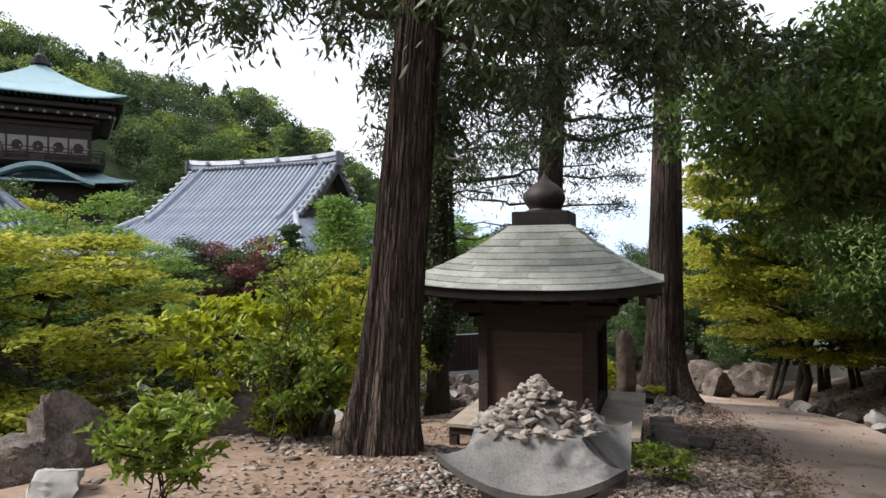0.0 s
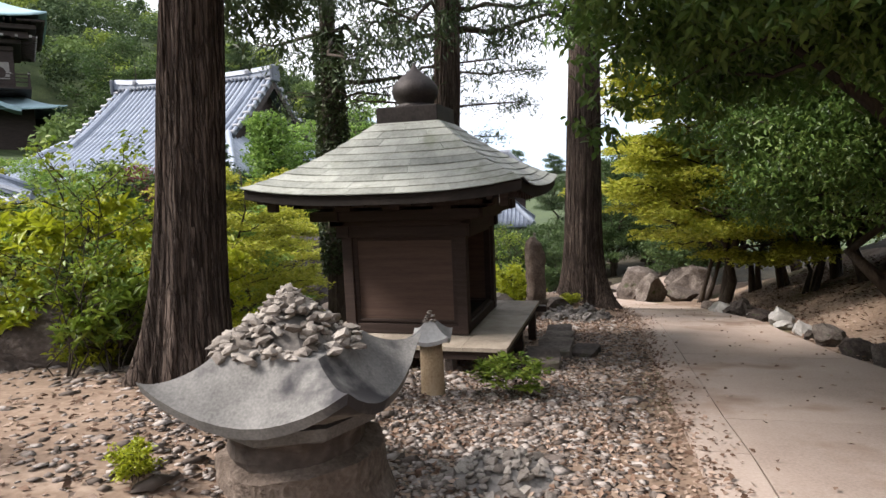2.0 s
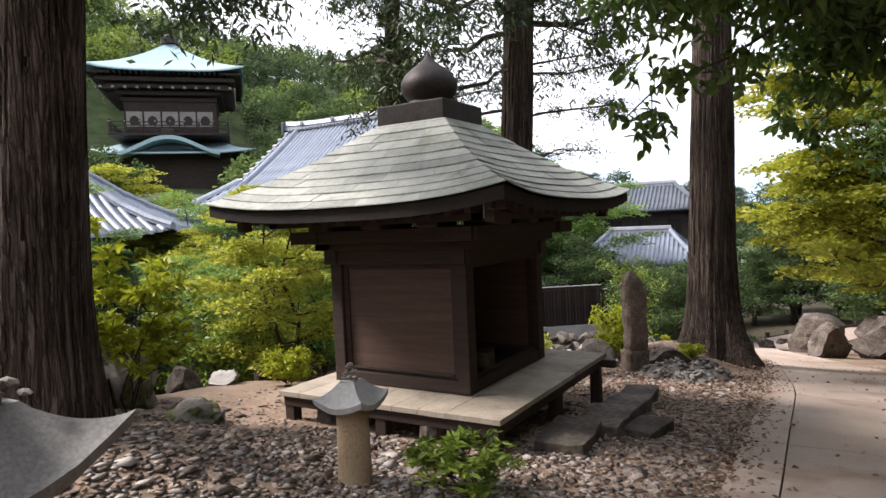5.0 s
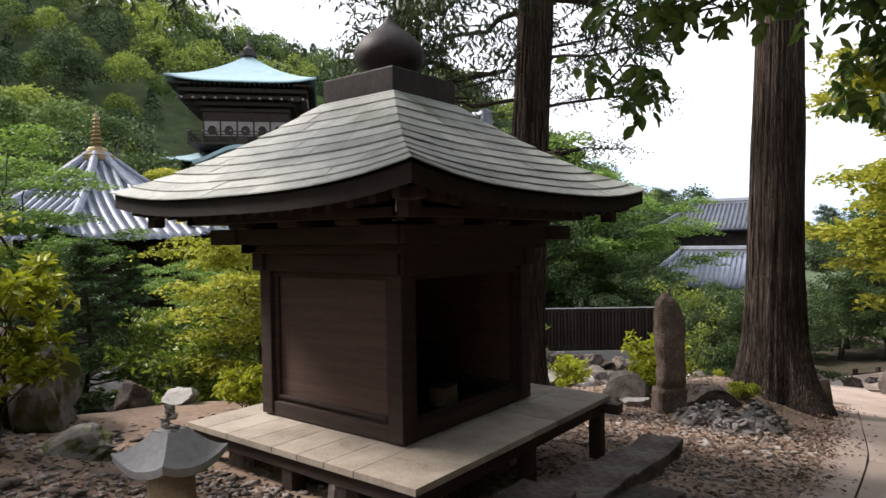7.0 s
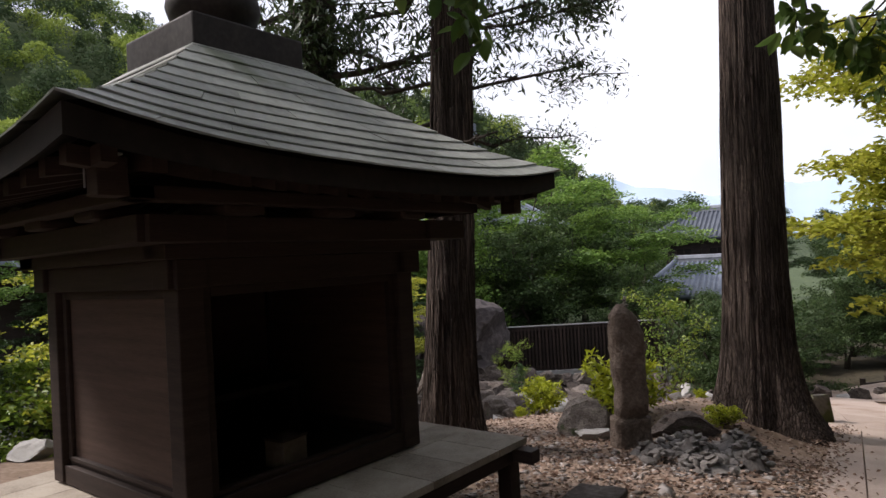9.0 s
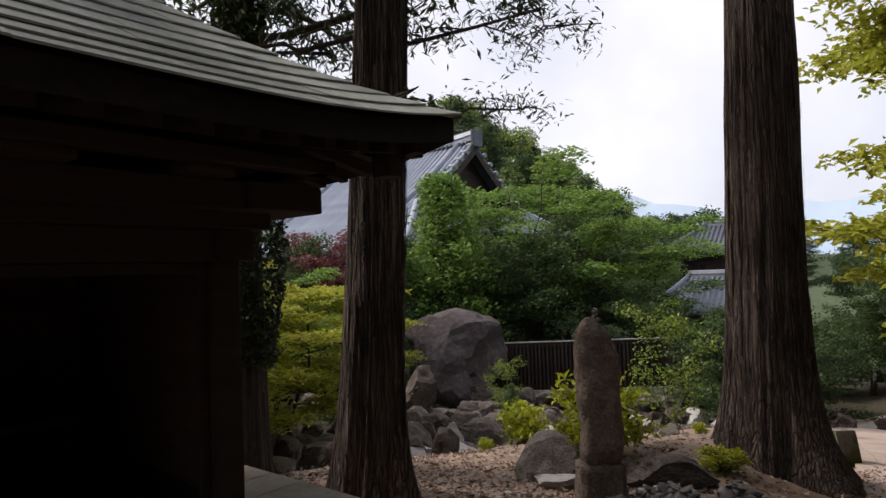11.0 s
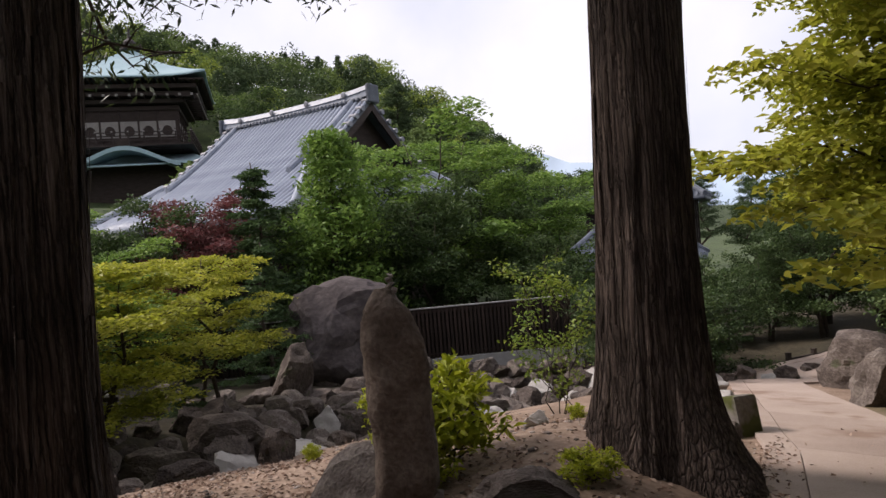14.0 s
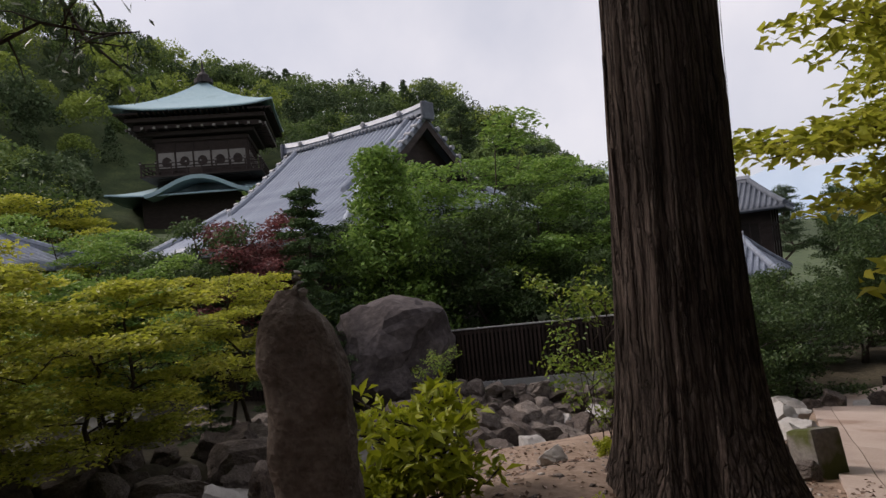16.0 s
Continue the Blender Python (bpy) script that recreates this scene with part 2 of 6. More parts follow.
M = {
    "soil": material("soil", [(0.11, 0.075, 0.054), (0.22, 0.155, 0.112), (0.345, 0.265, 0.205)], 1.3, 0.95, 0.6, fine=22, bump_dist=0.03,
                     spots=((0.12, 0.10, 0.05), 0.60, 0.5)),
    "concrete": material("sandy_concrete", [(0.25, 0.19, 0.16), (0.36, 0.285, 0.24), (0.44, 0.36, 0.31)], 0.8, 0.9, 0.25, fine=60, random_tint=0.10,
                         spots=((0.25, 0.175, 0.135), 0.58, 0.9), coord="Object"),
    "bark": bark_material("cedar_bark", (0.032, 0.023, 0.020), (0.088, 0.067, 0.057), (0.186, 0.150, 0.130)),
    "bark_dark": material("dark_bark", [(0.018, 0.014, 0.010), (0.048, 0.037, 0.029), (0.088, 0.072, 0.056)], 9, 0.95, 0.8, stretch=(1, 1, 0.3), fine=40, bump_dist=0.03),
    "shrine_wood": material("dark_shrine_wood", [(0.018, 0.011, 0.009), (0.034, 0.021, 0.017), (0.056, 0.036, 0.029)], 3, 0.7, 0.25, stretch=(0.6, 0.6, 9), fine=30, bump_dist=0.005),
    "shrine_panel": material("shrine_panel_wood", [(0.048, 0.028, 0.021), (0.078, 0.047, 0.036), (0.105, 0.067, 0.052)], 2.5, 0.75, 0.2, stretch=(0.5, 0.5, 10), fine=22, bump_dist=0.004),
    "deck": material("weathered_deck_board", [(0.20, 0.165, 0.13), (0.31, 0.265, 0.215), (0.40, 0.35, 0.29)], 3, 0.8, 0.3, stretch=(2, 2, 2), fine=35, random_tint=0.25, bump_dist=0.004),
    "shingle": material("weathered_roof_board", [(0.175, 0.182, 0.160), (0.285, 0.294, 0.262), (0.400, 0.408, 0.370)], 3.2, 0.55, 0.3, fine=28, random_tint=0.22, bump_dist=0.006, spec=0.5,
                        spots=((0.15, 0.165, 0.115), 0.60, 2.2)),
    "finial": material("dark_metal_finial", [(0.018, 0.016, 0.016), (0.036, 0.030, 0.030), (0.060, 0.051, 0.048)], 6, 0.6, 0.3, metal=0.3, fine=40, bump_dist=0.004),
    "granite": material("weathered_granite", [(0.080, 0.078, 0.075), (0.152, 0.146, 0.141), (0.232, 0.224, 0.212)], 4, 0.9, 0.5, fine=75, bump_dist=0.008,
                        spots=((0.040, 0.038, 0.042), 0.555, 2.6)),
    "sandstone": material("tan_stone_post", [(0.22, 0.15, 0.085), (0.34, 0.25, 0.16), (0.44, 0.35, 0.24)], 4, 0.9, 0.4, fine=60, bump_dist=0.006),
    "pebble": material("grey_pebble", [(0.10, 0.085, 0.074), (0.215, 0.188, 0.166), (0.36, 0.325, 0.29)], 9, 0.9, 0.4, fine=60, random_tint=0.35, bump_dist=0.004),
    "pebbles": material("loose_pebbles", [(0.085, 0.066, 0.055), (0.19, 0.155, 0.135), (0.36, 0.32, 0.295)], 9, 0.9, 0.3, fine=60, island=0.5, bump_dist=0.004),
    "rock": material("stream_rock", [(0.032, 0.024, 0.021), (0.084, 0.067, 0.058), (0.189, 0.161, 0.141)], 2.6, 0.92, 1.0, fine=16, random_tint=0.26, bump_dist=0.06,
                     spots=((0.05, 0.058, 0.026), 0.62, 1.7)),
    "pale_rock": material("pale_rock", [(0.225, 0.214, 0.199), (0.315, 0.300, 0.285), (0.405, 0.390, 0.367)], 3, 0.9, 0.5, fine=40, bump_dist=0.01),
    "dark_rock": material("dark_purple_rock", [(0.025, 0.021, 0.022), (0.064, 0.053, 0.053), (0.128, 0.109, 0.105)], 2.2, 0.9, 1.0, fine=12, bump_dist=0.09),
    "moss_rock": material("mossy_rock", [(0.084, 0.077, 0.070), (0.154, 0.140, 0.126), (0.231, 0.217, 0.203)], 2.5, 0.95, 0.7, fine=30, bump_dist=0.02,
                          spots=((0.055, 0.062, 0.016), 0.44, 1.8)),
    "stele": material("brown_stele_stone", [(0.055, 0.040, 0.031), (0.130, 0.099, 0.080), (0.235, 0.190, 0.160)], 7, 0.92, 1.0, fine=38, bump_dist=0.05, spots=((0.34, 0.32, 0.30), 0.71, 6)),
    "dark_ground": material("dark_brown_ground", [(0.020, 0.018, 0.011), (0.045, 0.038, 0.024), (0.080, 0.066, 0.042)], 0.8, 0.95, 0.6, fine=9, bump_dist=0.1),
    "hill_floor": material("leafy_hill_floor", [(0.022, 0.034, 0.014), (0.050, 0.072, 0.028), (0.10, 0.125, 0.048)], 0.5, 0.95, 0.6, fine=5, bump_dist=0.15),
    "litter": material("fallen_leaf", [(0.09, 0.052, 0.034), (0.20, 0.125, 0.088), (0.36, 0.27, 0.215)], 5, 0.85, 0, fine=20, island=0.75, leaf=0.1),
    "tile": material("silver_roof_tile", [(0.19, 0.22, 0.28), (0.28, 0.315, 0.385), (0.37, 0.41, 0.48)], 1.2, 0.42, 0.2, fine=14, random_tint=0.12, spec=0.55),
    "tile_mid": material("slate_blue_tile", [(0.085, 0.10, 0.135), (0.15, 0.175, 0.225), (0.23, 0.26, 0.32)], 2.0, 0.5, 0.2, fine=14, random_tint=0.12, spec=0.4),
    # darkened in colour to stand for shade between tile rows; also dark plain tiles
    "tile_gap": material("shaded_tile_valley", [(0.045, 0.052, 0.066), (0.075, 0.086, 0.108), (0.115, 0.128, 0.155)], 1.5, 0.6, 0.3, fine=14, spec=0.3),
    "tile_dark": material("dark_ridge_tile", [(0.09, 0.10, 0.12), (0.16, 0.17, 0.20), (0.24, 0.26, 0.29)], 1.5, 0.5, 0.3, fine=14, spec=0.5),
    "copper": material("verdigris_copper", [(0.21, 0.315, 0.355), (0.27, 0.385, 0.425), (0.33, 0.45, 0.485)], 0.5, 0.6, 0.15, fine=6, spots=((0.24, 0.34, 0.37), 0.60, 0.5)),
    "temple_wood": material("dark_temple_wood", [(0.014, 0.010, 0.009), (0.030, 0.021, 0.018), (0.052, 0.037, 0.031)], 2, 0.75, 0.2, stretch=(1, 1, 3), fine=14),
    # white plaster greyed in its colour for the shade under deep eaves
    "plaster": material("old_white_plaster", [(0.17, 0.16, 0.148), (0.235, 0.222, 0.208), (0.30, 0.285, 0.27)], 1.5, 0.9, 0.1, fine=12),
    "cream": material("cream_plaster", [(0.42, 0.36, 0.25), (0.52, 0.46, 0.33), (0.60, 0.54, 0.41)], 1.5, 0.9, 0.1, fine=12),
    "bronze": material("aged_bronze", [(0.13, 0.09, 0.04), (0.22, 0.16, 0.08), (0.31, 0.24, 0.13)], 3, 0.5, 0.2, metal=0.5, fine=18),
    "fence": material("brown_fence_board", [(0.015, 0.010, 0.008), (0.030, 0.020, 0.016), (0.052, 0.034, 0.028)], 3, 0.8, 0.2, stretch=(2, 2, 0.5), fine=30, random_tint=0.25),
    "rail": material("dark_rail_wood", [(0.035, 0.026, 0.022), (0.06, 0.047, 0.04), (0.09, 0.072, 0.062)], 4, 0.85, 0.3, fine=30),
    "kerb": material("grey_concrete", [(0.22, 0.215, 0.21), (0.31, 0.305, 0.30), (0.40, 0.395, 0.39)], 2, 0.9, 0.2, fine=40),
    # near-black wood: shade of interiors, eaves and gaps put into the colour
    "dark_void": material("shade_dark_wood", [(0.010, 0.008, 0.007), (0.018, 0.014, 0.012), (0.031, 0.023, 0.020)], 3, 0.9, 0.1, fine=20),
    "paper": material("faded_paper", [(0.10, 0.075, 0.06), (0.15, 0.115, 0.09), (0.20, 0.16, 0.13)], 6, 0.9, 0.05, fine=40),
    "metal": material("pale_metal_strip", [(0.42, 0.42, 0.42), (0.52, 0.52, 0.52), (0.6, 0.6, 0.6)], 4, 0.45, 0.1, metal=0.7, fine=30),
    "sea": material("far_sea", [(0.30, 0.38, 0.45), (0.34, 0.42, 0.49), (0.38, 0.46, 0.53)], 0.002, 0.4, 0.0, fine=0.01),
    # distance haze is mixed into this hill colour
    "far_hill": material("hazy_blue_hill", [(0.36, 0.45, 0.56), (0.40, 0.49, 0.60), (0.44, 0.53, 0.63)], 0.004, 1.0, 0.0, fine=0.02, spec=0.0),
    "maple_yellow": leaf_material("yellow_green_maple_leaf", [(0.150, 0.178, 0.018), (0.315, 0.338, 0.034), (0.470, 0.450, 0.070)], through=0.5),
    "maple_green": leaf_material("green_maple_leaf", [(0.065, 0.121, 0.026), (0.150, 0.255, 0.050), (0.270, 0.384, 0.080)]),
    "maple_dark": leaf_material("deep_green_leaf", [(0.024, 0.048, 0.016), (0.054, 0.092, 0.028), (0.100, 0.142, 0.045)]),
    "maple_red": leaf_material("red_maple_leaf", [(0.07, 0.02, 0.022), (0.15, 0.05, 0.05), (0.22, 0.10, 0.09)]),
    "broad": leaf_material("glossy_evergreen_leaf", [(0.042, 0.085, 0.020), (0.095, 0.165, 0.036), (0.20, 0.27, 0.068)], rough=0.34, through=0.38),
    "azalea": leaf_material("azalea_leaf", [(0.078, 0.143, 0.019), (0.182, 0.260, 0.033), (0.338, 0.390, 0.065)], rough=0.4),
    "bright": leaf_material("bright_yellow_green_leaf", [(0.20, 0.25, 0.012), (0.34, 0.38, 0.02), (0.46, 0.47, 0.04)], rough=0.45),
    "fir": leaf_material("fir_needles", [(0.029, 0.064, 0.026), (0.067, 0.120, 0.042), (0.120, 0.184, 0.064)], through=0.2),
    "cedar_leaf": leaf_material("cedar_needles", [(0.018, 0.033, 0.013), (0.042, 0.066, 0.024), (0.083, 0.110, 0.044)], through=0.2),
    "ivy": leaf_material("ivy_leaf", [(0.014, 0.022, 0.009), (0.032, 0.048, 0.016), (0.065, 0.085, 0.03)], through=0.15),
    "forest_light": material("fresh_hillside_foliage", [(0.12, 0.17, 0.032), (0.22, 0.285, 0.055), (0.34, 0.40, 0.09)], 0.25, 0.8, 0, fine=1.2, island=0.16, leaf=0.3),
    "forest_mid": material("hillside_foliage", [(0.055, 0.092, 0.030), (0.115, 0.170, 0.050), (0.20, 0.265, 0.080)], 0.25, 0.8, 0, fine=1.2, island=0.16, leaf=0.25),
    "forest_dark": material("dark_hillside_foliage", [(0.030, 0.052, 0.024), (0.064, 0.098, 0.042), (0.115, 0.155, 0.068)], 0.25, 0.8, 0, fine=1.2, island=0.16, leaf=0.2),
    "pine": leaf_material("far_pine_needles", [(0.037, 0.071, 0.034), (0.076, 0.119, 0.054), (0.128, 0.170, 0.076)], through=0.15),
    "cairn_dark": material("dark_cairn_stone", [(0.08, 0.072, 0.066), (0.15, 0.135, 0.125), (0.24, 0.22, 0.205)], 9, 0.9, 0.4, fine=60, random_tint=0.3, bump_dist=0.004),
}


# ---- building helpers ----
def part(name, bm, mat, parent, label="", smooth=False):
    """One mesh object out of a bmesh or ready mesh, under a thing or a part."""
    if isinstance(bm, bmesh.types.BMesh):
        me = bpy.data.meshes.new(name)
        bm.to_mesh(me)
        bm.free()
    else:
        me = bm
    if mat is not None and not me.materials:
        me.materials.append(M[mat] if isinstance(mat, str) else mat)
    if smooth:
        me.polygons.foreach_set("use_smooth", [True] * len(me.polygons))
    ob = new(name, me)
    if parent is not None:
        ob.parent = parent
    if label:
        ob["label"] = label
    return ob


def thing(name, label, category, m=None, group="", kind=""):
    """An Empty at a thing's base, that parents its parts."""
    ob = new(name)
    ob.empty_display_size = 0.1
    if m is not None:
        ob.matrix_basis = m
    return tagged(ob, label, category, group, kind)


def raw(name, verts, faces, mat=None, smooth=False):
    me = bpy.data.meshes.new(name)
    me.from_pydata([tuple(v) for v in verts], [], [tuple(f) for f in faces])
    me.update()
    if mat:
        me.materials.append(M[mat])
    if smooth:
        me.polygons.foreach_set("use_smooth", [True] * len(me.polygons))
    return me


def box(bm, x0, x1, y0, y1, z0, z1, bevel=0.0):
    made = bmesh.ops.create_cube(bm, size=1.0)
    for v in made["verts"]:
        v.co = Vector(((x0 + x1) / 2 + v.co.x * (x1 - x0), (y0 + y1) / 2 + v.co.y * (y1 - y0), (z0 + z1) / 2 + v.co.z * (z1 - z0)))
    if bevel:
        edges = list({e for v in made["verts"] for e in v.link_edges})
        bmesh.ops.bevel(bm, geom=edges, offset=bevel, segments=2, affect="EDGES", profile=0.6)
    return bm


def block(x0, x1, y0, y1, z0, z1, bevel=0.006):
    return box(bmesh.new(), x0, x1, y0, y1, z0, z1, bevel)


def lathe(profile, sides=24):
    """A turned solid from (radius, height) pairs, closed at both ends."""
    bm = bmesh.new()
    rings = []
    for r, z in profile:
        rings.append([bm.verts.new((r * math.cos(2 * math.pi * i / sides), r * math.sin(2 * math.pi * i / sides), z)) for i in range(sides)])
    for a, b in zip(rings, rings[1:]):
        for i in range(sides):
            bm.faces.new((a[i], a[(i + 1) % sides], b[(i + 1) % sides], b[i]))
    bm.faces.new(rings[0][::-1])
    bm.faces.new(rings[-1])
    return bm


class Soup:
    """Verts and faces gathered for one mesh."""

    def __init__(self):
        self.v, self.f = [], []

    def add(self, verts, faces):
        k = len(self.v)
        self.v.extend(verts)
        self.f.extend([tuple(i + k for i in f) for f in faces])

    def tube(self, points, radii, sides=7):
        points = [Vector(p) for p in points]
        verts, faces = [], []
        for i, p in enumerate(points):
            d = (points[min(i + 1, len(points) - 1)] - points[max(i - 1, 0)]).normalized()
            a = d.orthogonal().normalized() if abs(d.z) < 0.95 else Vector((1, 0, 0))
            a = (a - d * a.dot(d)).normalized()
            b = d.cross(a)
            for k in range(sides):
                w = 2 * math.pi * k / sides
                verts.append(p + (a * math.cos(w) + b * math.sin(w)) * radii[i])
        for i in range(len(points) - 1):
            for k in range(sides):
                faces.append((i * sides + k, i * sides + (k + 1) % sides, (i + 1) * sides + (k + 1) % sides, (i + 1) * sides + k))
        faces.append(tuple(range(sides))[::-1])
        faces.append(tuple((len(points) - 1) * sides + k for k in range(sides)))
        self.add(verts, faces)

    def mesh(self, name, mat, smooth=True):
        return raw(name, self.v, self.f, mat, smooth)


def step(a, b, x):
    u = min(1.0, max(0.0, (x - a) / (b - a)))
    return u * u * (3 - 2 * u)


# ---- ground ----
def base_fall(y):
    if y < 4:
        return -0.11 * y
    if y < 18:
        return -0.44 - 0.165 * (y - 4)
    return -2.75 - 0.03 * min(y - 18, 60)


def stream_x(y):
    return -5.7 + 1.2 * step(-3, 4, y) + 1.4 * step(9, 13, y) + 3.0 * step(13, 20, y)


HILL_AT = [14, 20, 24, 29, 35, 40, 46, 55, 63, 72, 90, 130, 180]
HILL_UP = [0, 1, 6, 15, 24, 25, 27, 31, 39, 42, 46, 30, 20]


def far_hill(x, y):
    """The wooded hill behind the temple, whose crest falls from the far left towards the sea."""
    ahead = math.degrees(math.atan2(-x, y + 4.0))
    away = math.hypot(x, y + 4.0)
    crest = float(np.interp(ahead, HILL_AT, HILL_UP)) if ahead > 14 else 0.0
    return crest * step(58, 128, away) * (1.0 - 0.4 * step(160, 400, away))


def height(x, y):
    z = base_fall(y)
    z += 0.28 * step(1.3, -0.4, x) * step(-1.4, -3.0, y) * step(-3.6, -2.4, x)
    z -= 0.19 * max(0.0, min(-1.2 - x, 3.0)) * step(-0.5, 3.5, y)
    z -= 0.30 * step(-2.8, -4.2, x) * step(0.5, -1.0, y)
    d = abs(x - stream_x(y))
    z -= 0.85 * step(2.1, 0.7, d) * step(26, 20, y)
    z += 0.40 * math.exp(-(((x - 0.75) / 1.0) ** 2 + ((y - 6.3) / 1.4) ** 2))
    z += 0.42 * max(0.0, min(x - 5.3, 14.0)) * step(60, 30, abs(y)) * step(24, 16, y)
    if x < -24:
        z += 9.0 * step(-26, -46, x)
    z += far_hill(x, y)
    z += 0.035 * noise.noise((x * 0.7, y * 0.7, 0)) + 0.012 * noise.noise((x * 3.1, y * 3.1, 4))
    return z


def axis(lo, hi, fine, grow, end_lo, end_hi):
    out = list(np.arange(lo, hi + 1e-6, fine))
    s, v = fine, hi
    while v < end_hi:
        s *= grow
        v += s
        out.append(v)
    s, v = fine, lo
    while v > end_lo:
        s *= grow
        v -= s
        out.insert(0, v)
    return out


gx = axis(-7.0, 6.5, 0.13, 1.10, -700, 700)
gy = axis(-9.0, 12.0, 0.13, 1.10, -500, 700)
gverts = [(x, y, height(x, y)) for y in gy for x in gx]
nx = len(gx)
gfaces = [(j * nx + i, j * nx + i + 1, (j + 1) * nx + i + 1, (j + 1) * nx + i) for j in range(len(gy) - 1) for i in range(nx - 1)]
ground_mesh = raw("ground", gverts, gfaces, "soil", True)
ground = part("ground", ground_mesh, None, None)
ground_mesh.materials.append(M["dark_ground"])
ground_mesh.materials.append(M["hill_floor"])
# darker brown beyond the stream and farther off, green on the hill
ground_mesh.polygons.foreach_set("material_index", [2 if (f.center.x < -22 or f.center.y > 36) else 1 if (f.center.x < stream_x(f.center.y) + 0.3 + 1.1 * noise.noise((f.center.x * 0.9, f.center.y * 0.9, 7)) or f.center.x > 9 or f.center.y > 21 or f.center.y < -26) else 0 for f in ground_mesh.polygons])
tagged(ground, "brown earth strewn with grit and fallen leaves", "ground", kind="structure")


# ---- path ----
def path_left(y):
    return 2.68 - 0.03 * (y + 2) * (y < 3) - 0.15 * (y >= 3) - 0.11 * max(0.0, y - 3) - 0.10 * max(0.0, y - 8) + 0.75 * max(0.0, y - 18)


def path_right(y):
    return 4.75 - 0.09 * max(0.0, y + 1) - 0.18 * max(0.0, y - 8) + 0.75 * max(0.0, y - 16.5)


path = thing("path", "sandy pale concrete walk that slopes down past the shrine", "path", kind="structure")


def slab(name, edge_a, edge_b, y0, y1, top, parent):
    cols, rows = 4, max(2, int((y1 - y0) / 0.5))
    verts, faces = [], []
    for low in (0, 1):
        for j in range(rows + 1):
            y = y0 + (y1 - y0) * j / rows
            for i in range(cols + 1):
                x = edge_a(y) + (edge_b(y) - edge_a(y)) * i / cols
                verts.append((x, y, (-0.10 if low else top) + max(height(x, y), base_fall(y) - 0.03)))
    w = cols + 1
    n = w * (rows + 1)
    for j in range(rows):
        for i in range(cols):
            a = j * w + i
            faces.append((a, a + 1, a + w + 1, a + w))
    rim = [i for i in range(w)] + [j * w + cols for j in range(1, rows + 1)] + [rows * w + i for i in range(cols - 1, -1, -1)] + [j * w for j in range(rows - 1, 0, -1)]
    for a, b in zip(rim, rim[1:] + rim[:1]):
        faces.append((a, a + n, b + n, b))
    return part(name, raw(name, verts, faces, "concrete"), None, parent)


y = -16.0
while y < 23.0:
    slab("border_slab", path_left, lambda q: path_left(q) + 0.30, y, y + 1.79, 0.045, path)
    y += 1.80
y = -16.0
while y < 23.0:
    slab("paving_slab", lambda q: path_left(q) + 0.312, path_right, y, y + 2.69, 0.040, path)
    y += 2.70


# ---- shrine ----
ROOF_R0, ROOF_R1 = 0.37, 1.45


def roof_point(side, u, v, lift=0.0):
    """A point of the curved roof: side 0 to 3, u from -1 to 1 along the side, v from 0 at the top to 1 at the eaves."""
    r = ROOF_R0 + (ROOF_R1 - ROOF_R0) * v
    z = 2.72 - 0.93 * v + 0.17 * v * v + 0.10 * abs(u) ** 3 * v * v + lift
    x, y = r * u, -r
    for _ in range(side):
        x, y = -y, x
    return Vector((x, y, z))


shrine = thing("shrine", "small dark wooden shrine with curved grey board roof", "shrine")

BODY = Matrix.Translation((0, 0.07, 0)) @ Matrix.Diagonal((1, 0.78 / 0.71, 1, 1))  # the body is a little longer along the front


def body_part(name, bm, mat):
    bm.transform(BODY)
    return part(name, bm, mat, shrine)


for sx, sy in ((-1, -1), (1, -1), (1, 1), (-1, 1)):
    body_part("corner_post", block(min(sx * 0.59, sx * 0.71), max(sx * 0.59, sx * 0.71), min(sy * 0.59, sy * 0.71), max(sy * 0.59, sy * 0.71), 0.40, 1.50, 0.008), "shrine_wood")
